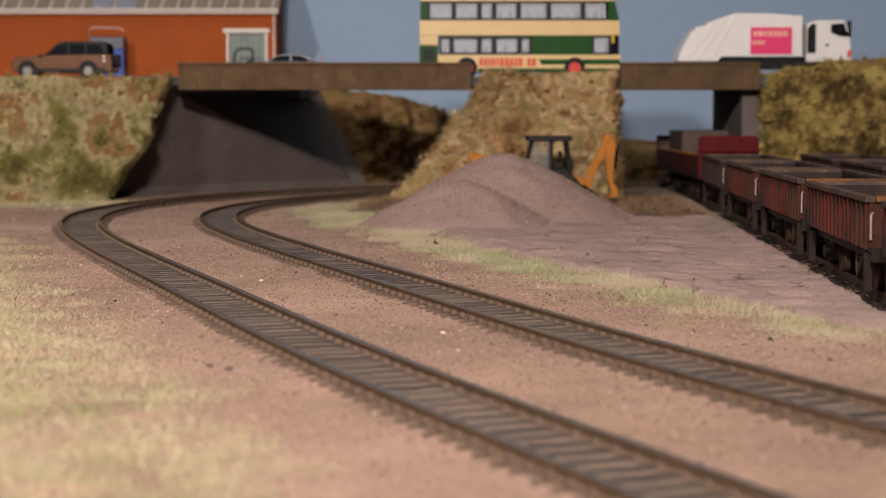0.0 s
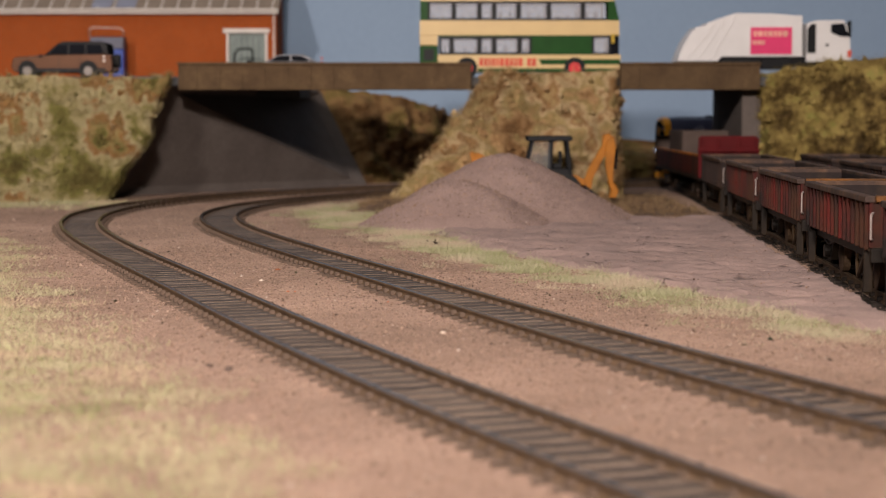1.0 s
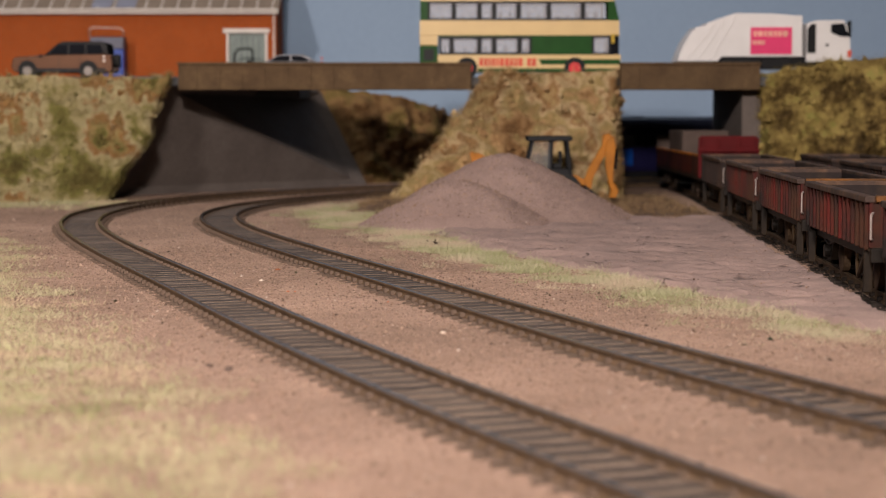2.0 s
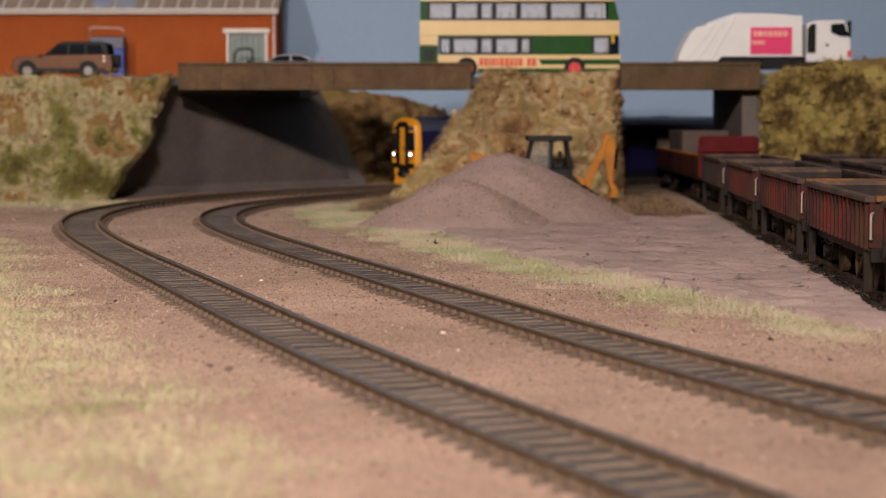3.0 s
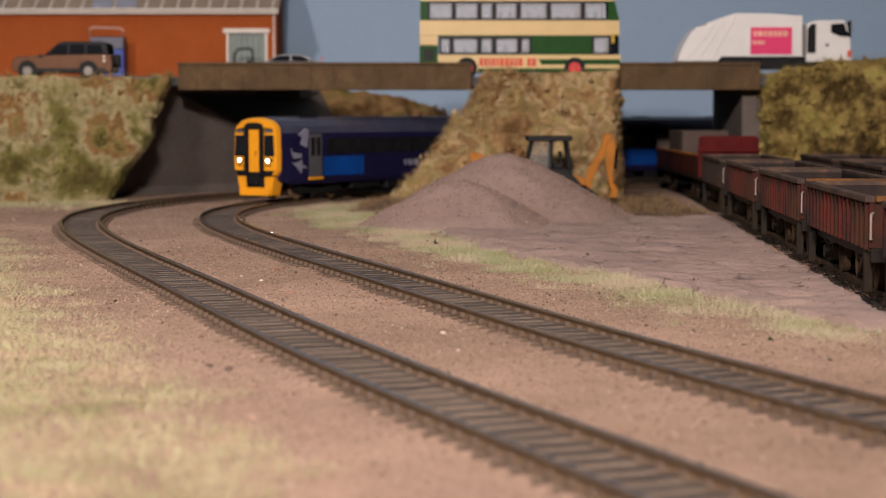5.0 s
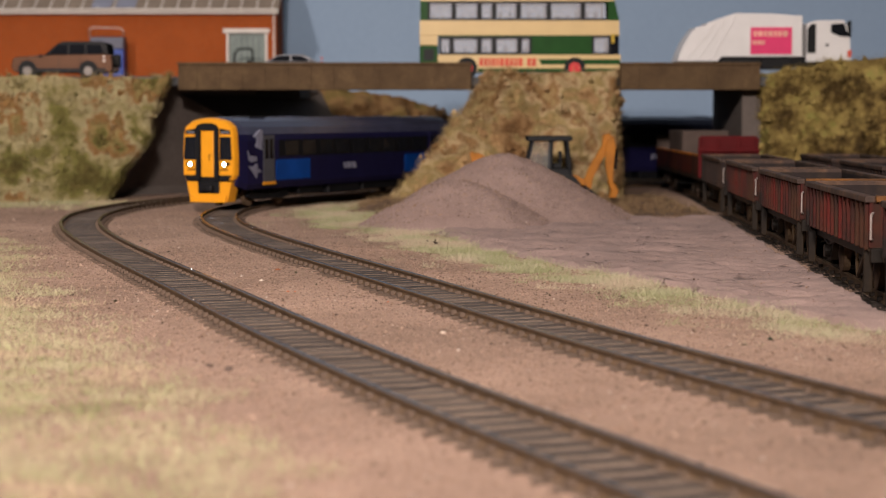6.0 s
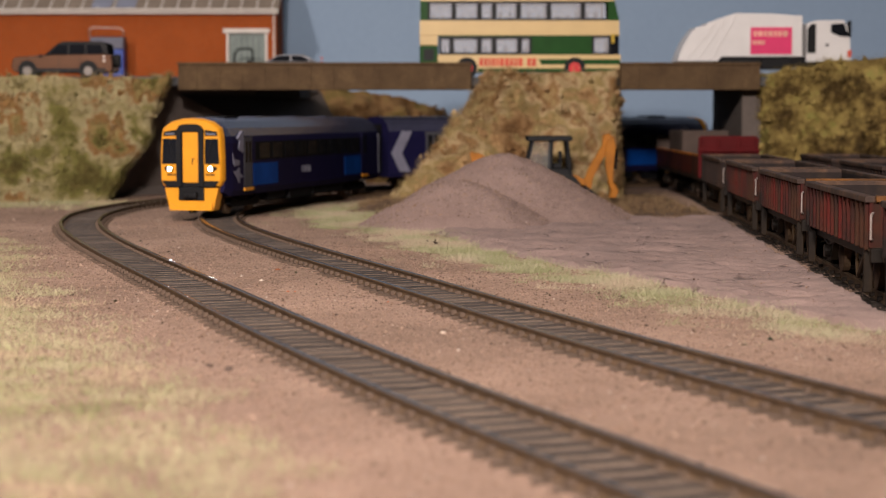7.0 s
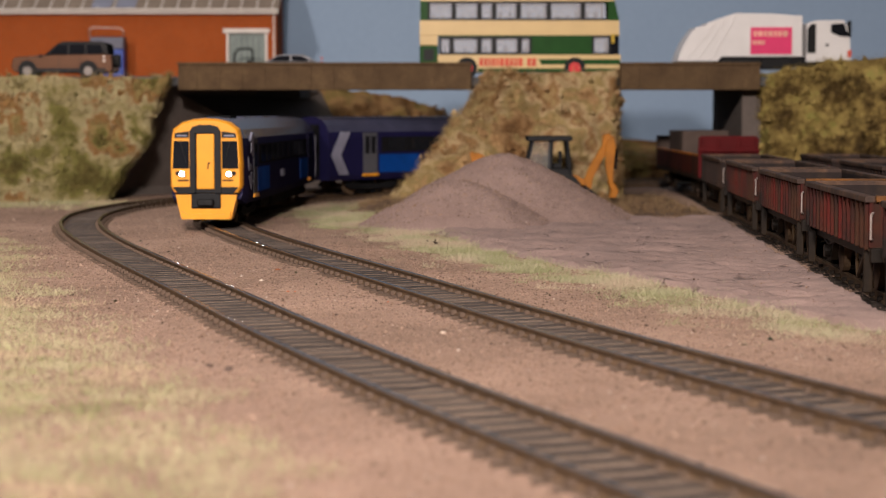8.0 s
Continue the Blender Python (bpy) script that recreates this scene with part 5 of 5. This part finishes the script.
def backhoe():
    K, Y = 1 / 2949.0, 1.085

    def P(px, py):
        return ((px - 784) * K, CAM_Z + (204 - py) * K)
    d = thing("backhoe_loader", Matrix.Translation((0, Y, 0)), "orange backhoe loader with black cab, parked behind the pile", "digger")
    GZ = -0.0040
    bm = bmesh.new()
    prism(bm, [P(*p) for p in ((868, 335), (872, 305), (930, 298), (935, 310), (1020, 310), (1035, 318), (1035, 345), (870, 345))], 0.006, 0.020)
    part("body", bm, DIGGER, d, "orange body")
    # cab: roof, four posts, glass, lower panel
    a, b = P(932, 250), P(1012, 243)
    part("cab_roof", boxes(((a[0], 0.001, a[1]), (b[0], 0.025, b[1] + 0.0008)), bevel=0.0006), BLACK, d, "black cab roof")
    for yy in (0.002, 0.0235):
        for top, foot in (((942, 250), (930, 300)), ((976, 250), (974, 308)), ((1003, 250), (1010, 312))):
            bm = bmesh.new()
            p, q = P(*top), P(*foot)
            bar(bm, (p[0], yy, p[1]), (q[0], yy, q[1]), 0.0010, 6)
            part("cab_post", bm, BLACK, d, "black cab post")
        bm = bmesh.new()
        prism(bm, [P(*p) for p in ((943, 252), (933, 298), (973, 298), (975, 252))], yy - 0.0002, yy + 0.0002)
        part("cab_glass", bm, CAB_GLASS, d, "clear cab glass")
    a, b = P(936, 314), P(1012, 298)
    part("cab_base", boxes(((a[0], 0.002, a[1]), (b[0], 0.024, b[1])), bevel=0.0005), BLACK, d, "black cab base")
    a, b = P(975, 298), P(995, 268)
    part("seat", boxes(((a[0], 0.008, a[1]), (a[0] + 0.006, 0.018, a[1] + 0.003)), ((a[0] + 0.005, 0.008, a[1]), (a[0] + 0.0068, 0.018, b[1])), bevel=0.0005), BLACK, d)
    # backhoe boom, dipper, bucket
    def limb(points, y0, y1, name, mat, label=""):
        bm = bmesh.new()
        prism(bm, [P(*p) for p in points], y0, y1)
        bmesh.ops.bevel(bm, geom=bm.edges[:], offset=0.0003, segments=1, affect="EDGES")
        return part(name, bm, mat, d, label)
    limb(((1036, 342), (1034, 320), (1042, 300), (1066, 258), (1068, 240), (1078, 236), (1086, 244), (1082, 258), (1062, 292), (1050, 318), (1046, 342)), 0.009, 0.013, "boom", DIGGER, "orange boom")
    limb(((1074, 250), (1086, 240), (1090, 262), (1086, 300), (1086, 326), (1078, 326), (1072, 296), (1072, 262)), 0.0065, 0.0088, "dipper", DIGGER, "orange dipper arm")
    limb(((1076, 322), (1088, 324), (1095, 338), (1090, 350), (1078, 350), (1082, 338)), 0.004, 0.014, "rear_bucket", DIGGER, "orange digging bucket")
    bm = bmesh.new()
    p, q = P(1091, 264), P(1091, 300)
    bar(bm, (p[0], 0.0105, p[1]), (q[0], 0.0105, q[1]), 0.0011, 8)
    part("ram", bm, BLACK, d, "black hydraulic ram")
    limb(((1004, 300), (1012, 300), (1012, 330), (1006, 330)), 0.003, 0.006, "stabiliser", DIGGER)
    limb(((1012, 330), (1034, 326), (1060, 346), (1060, 360), (1020, 362)), 0.006, 0.016, "rear_frame", BLACK, "black rear frame")
    limb(((838, 275), (846, 270), (900, 302), (896, 310)), 0.004, 0.006, "loader_arm", DIGGER, "orange loader arm")
    limb(((831, 270), (838, 269), (848, 280), (845, 291), (836, 290)), 0.004, 0.022, "loader_bucket", DIGGER, "orange loader bucket")
    for px, r in ((888, 0.0062), (1000, 0.0098)):
        for yy, nm in ((0.0030, "wheel"), (0.0230, "far_wheel")):
            wheel(d, P(px, 0)[0], yy, GZ + r, r, 0.0055, DIGGER, r * 0.5, nm)


backhoe()

# ------------------------------------------------------------------- grass
STRAW = varied("dry_grass", ((0.0, (0.33, 0.24, 0.17)), (0.3, (0.45, 0.36, 0.26)), (0.52, (0.36, 0.345, 0.21)), (0.75, (0.25, 0.26, 0.12)), (1.0, (0.50, 0.44, 0.32))), 0.8, "island", 22.0, 0.25, 4, 0.5, (0.3, 0.66))
GREENISH = varied("green_grass", ((0.0, (0.15, 0.17, 0.07)), (0.24, (0.28, 0.285, 0.13)), (0.42, (0.46, 0.41, 0.26)), (0.60, (0.31, 0.325, 0.155)), (0.8, (0.50, 0.385, 0.26)), (1.0, (0.29, 0.29, 0.13))), 0.8, "island", 22.0, 0.14, 5, 0.55, (0.30, 0.70))
SCRUB = varied("bank_fibre", MEADOW_DRIFT, 0.85, "island", 24.0, 0.20, 7, 0.62, (0.30, 0.70))
OCHRE_SCRUB = varied("ochre_bank_fibre", OCHRE_DRIFT, 0.85, "island", 36.0, 0.25, 8, 0.68, (0.32, 0.68))
RUST_SCRUB = varied("rust_bank_fibre", RUST_DRIFT, 0.85, "island", 34.0, 0.14, 5, 0.55, (0.30, 0.70))
DRY_SCRUB = varied("dry_bank_fibre", DRY_DRIFT, 0.85, "island", 34.0, 0.14, 5, 0.55, (0.30, 0.70))
BROWN_SCRUB = varied("brown_fibre", ((0.0, (0.06, 0.035, 0.018)), (0.4, (0.17, 0.105, 0.055)), (0.7, (0.25, 0.17, 0.09)), (1.0, (0.14, 0.11, 0.045))), 0.9, "island", 60.0, 0.3, 4)


def blades(name, roots, normals, length, width, rng, mat, label, lean=1.7):
    """Short fibres, one bent sliver each."""
    n = len(roots)
    az = rng.uniform(0, 2 * np.pi, n)
    side = np.stack([np.cos(az), np.sin(az), np.zeros(n)], 1)
    fall = rng.normal(0, lean, (n, 3))
    up = normals + fall * np.array([1, 1, 0.3])
    up /= np.linalg.norm(up, axis=1, keepdims=True)
    up[:, 2] = np.abs(up[:, 2]) * 0.9 + 0.1
    ln = length * rng.uniform(0.5, 1.3, (n, 1))
    w = width * rng.uniform(0.7, 1.3, (n, 1)) / 2
    droop = np.cross(up, side) * ln * rng.uniform(-0.35, 0.35, (n, 1))
    mid = roots + up * ln * 0.55
    tip = roots + up * ln + droop
    verts = np.stack([roots - side * w, roots + side * w, mid + side * w * 0.8, mid - side * w * 0.8, tip], 1).reshape(-1, 3)
    base = (np.arange(n) * 5)[:, None]
    quads = (base + np.array([[0, 1, 2, 3]])).tolist()
    tris = (base + np.array([[3, 2, 4]])).tolist()
    me = bpy.data.meshes.new(name)
    me.from_pydata(verts.tolist(), [], quads + tris)
    me.materials.append(mat)
    return tagged(new(name, me), label, "grass", "", "stuff")


def strewn(n, rng, x_range, y_range, chance, cells=150):
    """Random places whose chance and height are looked up on a fine grid."""
    xs, ys = np.linspace(*x_range, cells), np.linspace(*y_range, cells)
    table = np.array([[chance(x, y) for x in xs] for y in ys], float)
    out, have = [], 0
    while have < n:
        u, v, w = rng.uniform(0, cells - 1, n), rng.uniform(0, cells - 1, n), rng.uniform(0, 1, n)
        i, j = u.astype(int), v.astype(int)
        a, b = (u - i)[:, None], (v - j)[:, None]
        t = (table[j, i] * (1 - a) + table[j, i + 1] * a) * (1 - b) + (table[j + 1, i] * (1 - a) + table[j + 1, i + 1] * a) * b
        ok = w < t[:, 0]
        px = x_range[0] + u / (cells - 1) * (x_range[1] - x_range[0])
        py = y_range[0] + v / (cells - 1) * (y_range[1] - y_range[0])
        out.append(np.stack([px, py, t[:, 1]], 1)[ok])
        have += int(ok.sum())
    return np.concatenate(out)[:n]


def patch(n, rng, x_range, y_range, keep):
    return strewn(n, rng, x_range, y_range, lambda x, y: (keep(x, y), ground_height(x, y) - 0.0002))


def left_edge(y):
    return float(np.interp(y, (0.22, 0.275, 0.334, 0.395, 0.484, 0.60, 0.70, 0.80), (-0.012, -0.0226, -0.043, -0.0644, -0.0985, -0.135, -0.160, -0.20)))


def left_keep(x, y):
    d = (left_edge(y) - x) / 0.024 + 0.25 + 0.8 * fbm(x, y, 11, 45)
    return max(0.0, min(1.0, d)) * max(0.1, 0.7 + 0.8 * fbm(x, y, 4, 80))


def strip_centre(y):
    return float(np.interp(y, (0.42, 0.446, 0.484, 0.537, 0.602, 0.636, 0.70, 0.78, 0.90, 1.00, 1.10), (0.104, 0.0965, 0.0825, 0.0665, 0.0465, 0.029, 0.0085, -0.010, -0.036, -0.053, -0.042)))


def strip_keep(x, y):
    half = 0.0250 if y < 0.85 else 0.034
    d = (1 - abs(x - strip_centre(y)) / half) * 0.75 - 0.05 + 0.8 * fbm(x, y, 13, 60)
    thin = float(np.interp(y, (0.42, 0.50, 0.56, 0.75), (0.50, 0.60, 1.0, 1.0)))
    return max(0.0, min(1.0, d)) ** 1.2 * max(0.05, 0.7 + 0.8 * fbm(x, y, 6, 80)) * thin


g_rng = np.random.default_rng(5)
roots = patch(230000, g_rng, (-0.26, 0.0), (0.215, 0.80), left_keep)
blades("meadow_grass", roots, np.tile((0, 0, 1.0), (len(roots), 1)), 0.0024, 0.00011, g_rng, GREENISH, "short pale green and straw static grass")
roots = patch(105000, g_rng, (-0.10, 0.115), (0.42, 1.10), strip_keep)
blades("verge_grass", roots, np.tile((0, 0, 1.0), (len(roots), 1)), 0.0029, 0.00011, g_rng, STRAW, "dry straw and green verge grass by the track")
roots = patch(9000, g_rng, (-0.42, -0.17), (1.02, 1.12), lambda x, y: max(0, min(1, (y - 1.04) * 12 + 0.6 * fbm(x, y, 3, 40))) * (1 if x < -0.195 else 0.25))
blades("foot_grass", roots, np.tile((0, 0, 1.0), (len(roots), 1)), 0.0032, 0.00034, g_rng, GREENISH, "pale grass at the foot of the bank")


def furry(ob, n, length, limit, mat, label):
    me = ob.data
    c = np.empty(len(me.vertices) * 3)
    me.vertices.foreach_get("co", c)
    c = c.reshape(-1, 3)
    nn = np.array([v.normal[:] for v in me.vertices])
    ok = np.nonzero((c[:, 2] > -0.004) & limit(c) & (nn[:, 1] < 0.35))[0]
    pick = g_rng.choice(ok, n)
    pts = c[pick] + g_rng.normal(0, 0.0011, (n, 3))
    blades("bank_grass", pts - nn[pick] * 0.0006, nn[pick], length, 0.00026, g_rng, mat, label, 0.8)


furry(left_bank, 70000, 0.0040, lambda c: (c[:, 0] > -0.36), SCRUB, "mixed green and brown fibre on the bank")
furry(middle_bank, 50000, 0.0042, lambda c: c[:, 2] > -0.01, DRY_SCRUB, "dry straw fibre on the middle bank")
furry(right_bank, 46000, 0.0042, lambda c: (c[:, 0] < 0.36), OCHRE_SCRUB, "green and ochre fibre on the bank")
furry(soil_patch, 16000, 0.0034, lambda c: (c[:, 2] > -0.0032) & (c[:, 1] < 1.16), BROWN_SCRUB, "brown dead grass on the disturbed soil")
furry(far_bank, 9000, 0.0034, lambda c: c[:, 2] > -0.01, RUST_SCRUB, "brown fibre on the far bank")



def clumps(ob, n, size, limit, label, mat):
    """Coarse scatter material stuck to a bank: small ragged crumbs."""
    me = ob.data
    c = np.empty(len(me.vertices) * 3)
    me.vertices.foreach_get("co", c)
    c = c.reshape(-1, 3)
    nn = np.array([v.normal[:] for v in me.vertices])
    ok = np.nonzero((c[:, 2] > -0.004) & limit(c) & (nn[:, 1] < 0.35))[0]
    pick = g_rng.choice(ok, n)
    pts = c[pick] + g_rng.normal(0, 0.0012, (n, 3)) + nn[pick] * size * 0.3
    octa = np.array(((1, 0, 0), (-1, 0, 0), (0, 1, 0), (0, -1, 0), (0, 0, 1), (0, 0, -1)), float)
    tri = np.array(((0, 2, 4), (2, 1, 4), (1, 3, 4), (3, 0, 4), (2, 0, 5), (1, 2, 5), (3, 1, 5), (0, 3, 5)))
    rag = octa[None] * g_rng.uniform(0.4, 1.5, (n, 6, 1)) * (size * np.exp(g_rng.normal(0, 0.5, (n, 1, 1))))
    verts = (pts[:, None] + rag).reshape(-1, 3)
    faces = (tri[None] + (np.arange(n) * 6)[:, None, None]).reshape(-1, 3)
    return from_arrays("bank_scatter", verts, faces, mat, label, "scatter")


clumps(left_bank, 1100, 0.0009, lambda c: (c[:, 0] > -0.36), "coarse green and brown scatter on the bank", SCRUB)
clumps(middle_bank, 2000, 0.0010, lambda c: c[:, 2] > -0.01, "coarse brown scatter on the middle bank", DRY_SCRUB)
clumps(right_bank, 2600, 0.0011, lambda c: (c[:, 0] < 0.36), "coarse ochre scatter on the bank", OCHRE_SCRUB)
clumps(far_bank, 900, 0.0011, lambda c: c[:, 2] > -0.01, "coarse brown scatter on the far bank", RUST_SCRUB)

# -------------------------------------------------------------------- grit
STONE = varied("grit", ((0.0, (0.06, 0.04, 0.03)), (0.25, (0.14, 0.09, 0.065)), (0.6, (0.28, 0.18, 0.13)), (0.985, (0.34, 0.235, 0.175)), (1.0, (0.55, 0.47, 0.40))), 0.9)


def grit(name, n, xr, yr, keep, size, lift, label, mat=None):
    """Angular grains, each a squashed octahedron."""
    def chance(x, y):
        z = keep(x, y)
        return (0.0, 0.0) if z is None else (1.0, z + lift)
    pts = strewn(n, g_rng, xr, yr, chance)
    octa = np.array(((1, 0, 0), (-1, 0, 0), (0, 1, 0), (0, -1, 0), (0, 0, 0.8), (0, 0, -0.8)), float)
    tri = np.array(((0, 2, 4), (2, 1, 4), (1, 3, 4), (3, 0, 4), (2, 0, 5), (1, 2, 5), (3, 1, 5), (0, 3, 5)))
    jit = octa[None] * g_rng.uniform(0.6, 1.25, (n, 6, 1)) * (size * np.exp(g_rng.normal(0, 0.4, (n, 1, 1))))
    a = g_rng.uniform(0, 6.283, n)
    ca, sa = np.cos(a)[:, None], np.sin(a)[:, None]
    rot = np.stack([jit[..., 0] * ca - jit[..., 1] * sa, jit[..., 0] * sa + jit[..., 1] * ca, jit[..., 2]], 2)
    verts = (pts[:, None] + rot).reshape(-1, 3)
    faces = (tri[None] + (np.arange(n) * 6)[:, None, None]).reshape(-1, 3)
    return from_arrays(name, verts, faces, mat or STONE, label, "grit")


def open_ground(x, y):
    return ground_height(x, y)


grit("ground_grit", 120000, (-0.26, 0.14), (0.22, 0.75), open_ground, 0.00020, 0.0001, "fine scattered grit on the dirt")
grit("far_grit", 22000, (-0.30, 0.10), (0.75, 1.20), open_ground, 0.00026, 0.0001, "fine scattered grit further off")
grit("pile_grit", 9000, (-0.06, 0.11), (0.84, 0.97), lambda x, y: (pile_height(x, y) - 0.003) if pile_height(x, y) > 0.0 else None, 0.00028, 0.0, "fine grains on the aggregate pile")
LITTER = varied("litter", ((0.0, (0.02, 0.025, 0.012)), (0.5, (0.05, 0.03, 0.015)), (0.85, (0.03, 0.035, 0.015)), (1.0, (0.5, 0.14, 0.05))), 0.9)
grit("leaf_litter", 90, (-0.16, 0.11), (0.40, 0.85), open_ground, 0.00042, 0.0002, "dark crumbs and a few orange flecks", LITTER)
grit("yard_grit", 3000, (-0.02, 0.14), (0.45, 0.95), lambda x, y: -0.0010 if yard_side(y) + 0.006 < x < siding_line(y) - 0.02 else None, 0.00016, 0.0, "fine grains on the plaster yard")

def dead_sprig(x, y, size, seed):
    """A dried leaf sprig: a few curled slivers from one stem."""
    rng = random.Random(seed)
    bm = bmesh.new()
    bar(bm, (0, 0, -0.0003), (size * 0.2, 0, size * 0.8), size * 0.05, 5)
    for k in range(9):
        a, h = rng.uniform(0, 6.283), rng.uniform(0.1, 0.8) * size
        ln, w = size * rng.uniform(0.35, 0.75), size * rng.uniform(0.10, 0.2)
        d, e = Vector((math.cos(a), math.sin(a), rng.uniform(-0.1, 0.7))), Vector((-math.sin(a), math.cos(a), 0))
        base = Vector((size * 0.2 * h / (size * 0.8), 0, h))
        p = [bm.verts.new(v) for v in (base, base + d * ln * 0.5 + e * w, base + d * ln - Vector((0, 0, ln * 0.25)), base + d * ln * 0.5 - e * w)]
        q = [bm.verts.new(v.co + Vector((0, 0, size * 0.05))) for v in p]
        bm.faces.new(list(reversed(p))), bm.faces.new(q)
        for i in range(4):
            bm.faces.new((p[i], p[(i + 1) % 4], q[(i + 1) % 4], q[i]))
    ob = part("dead_sprig", bm, SPRIG)
    ob.location = (x, y, ground_height(x, y))
    return tagged(ob, "small dark curled dead sprig lying in the grass", "plant", "dead sprigs")


SPRIG = plain("dead_leaf", (0.035, 0.022, 0.010), 0.8, 0, 0.4, 300.0)
for seed, (x, y, size) in enumerate(((-0.0037, 0.739, 0.0030), (0.0515, 0.527, 0.0017), (-0.007, 0.755, 0.0016), (0.026, 0.645, 0.0014), (0.031, 0.54, 0.0010))):
    dead_sprig(x, y, size, seed)


def pebble(x, y, size, seed, mat, label):
    rng = random.Random(seed)
    bm = bmesh.new()
    bmesh.ops.create_icosphere(bm, subdivisions=1, radius=size)
    for v in bm.verts:
        v.co *= rng.uniform(0.7, 1.15)
        v.co.z *= 0.7
    ob = part("pebble", bm, mat)
    ob.location = (x, y, ground_height(x, y) + size * 0.4)
    return tagged(ob, label, "pebble", "loose pebbles")


PALE_STONE = plain("pale_stone", (0.48, 0.38, 0.30), 0.9, 0, 0.3, 600.0)
DARK_STONE = plain("dark_stone", (0.08, 0.055, 0.045), 0.9, 0, 0.4, 600.0)
RED_CRUMB = plain("red_crumb", (0.42, 0.09, 0.03), 0.9, 0, 0.4, 600.0)
for seed, (x, y, size, mat, label) in enumerate((
        (0.0275, 0.431, 0.0010, PALE_STONE, "pale rounded pebble beside the rail"), (0.0170, 0.462, 0.0008, PALE_STONE, "pale pebble at the sleeper ends"),
        (0.030, 0.424, 0.0008, DARK_STONE, "dark pebble beside the rail"), (-0.045, 0.378, 0.0010, DARK_STONE, "dark pebble at the track's edge"),
        (-0.050, 0.385, 0.0008, DARK_STONE, "dark pebble at the track's edge"), (0.0, 0.445, 0.0007, PALE_STONE, "pale pebble between the tracks"),
        (-0.0976, 0.582, 0.0008, RED_CRUMB, "red brick crumb beside the track"), (-0.0958, 0.579, 0.0006, RED_CRUMB, "red brick crumb beside the track"),
        (-0.1005, 0.590, 0.0006, RED_CRUMB, "red brick crumb beside the track"), (-0.062, 0.52, 0.0006, PALE_STONE, "pale pebble between the tracks"),
        (-0.012, 0.60, 0.0006, PALE_STONE, "pale pebble beside the grass"), (0.047, 0.565, 0.0006, PALE_STONE, "pale pebble beside the grass"))):
    pebble(x, y, size, seed, mat, label)

motions()
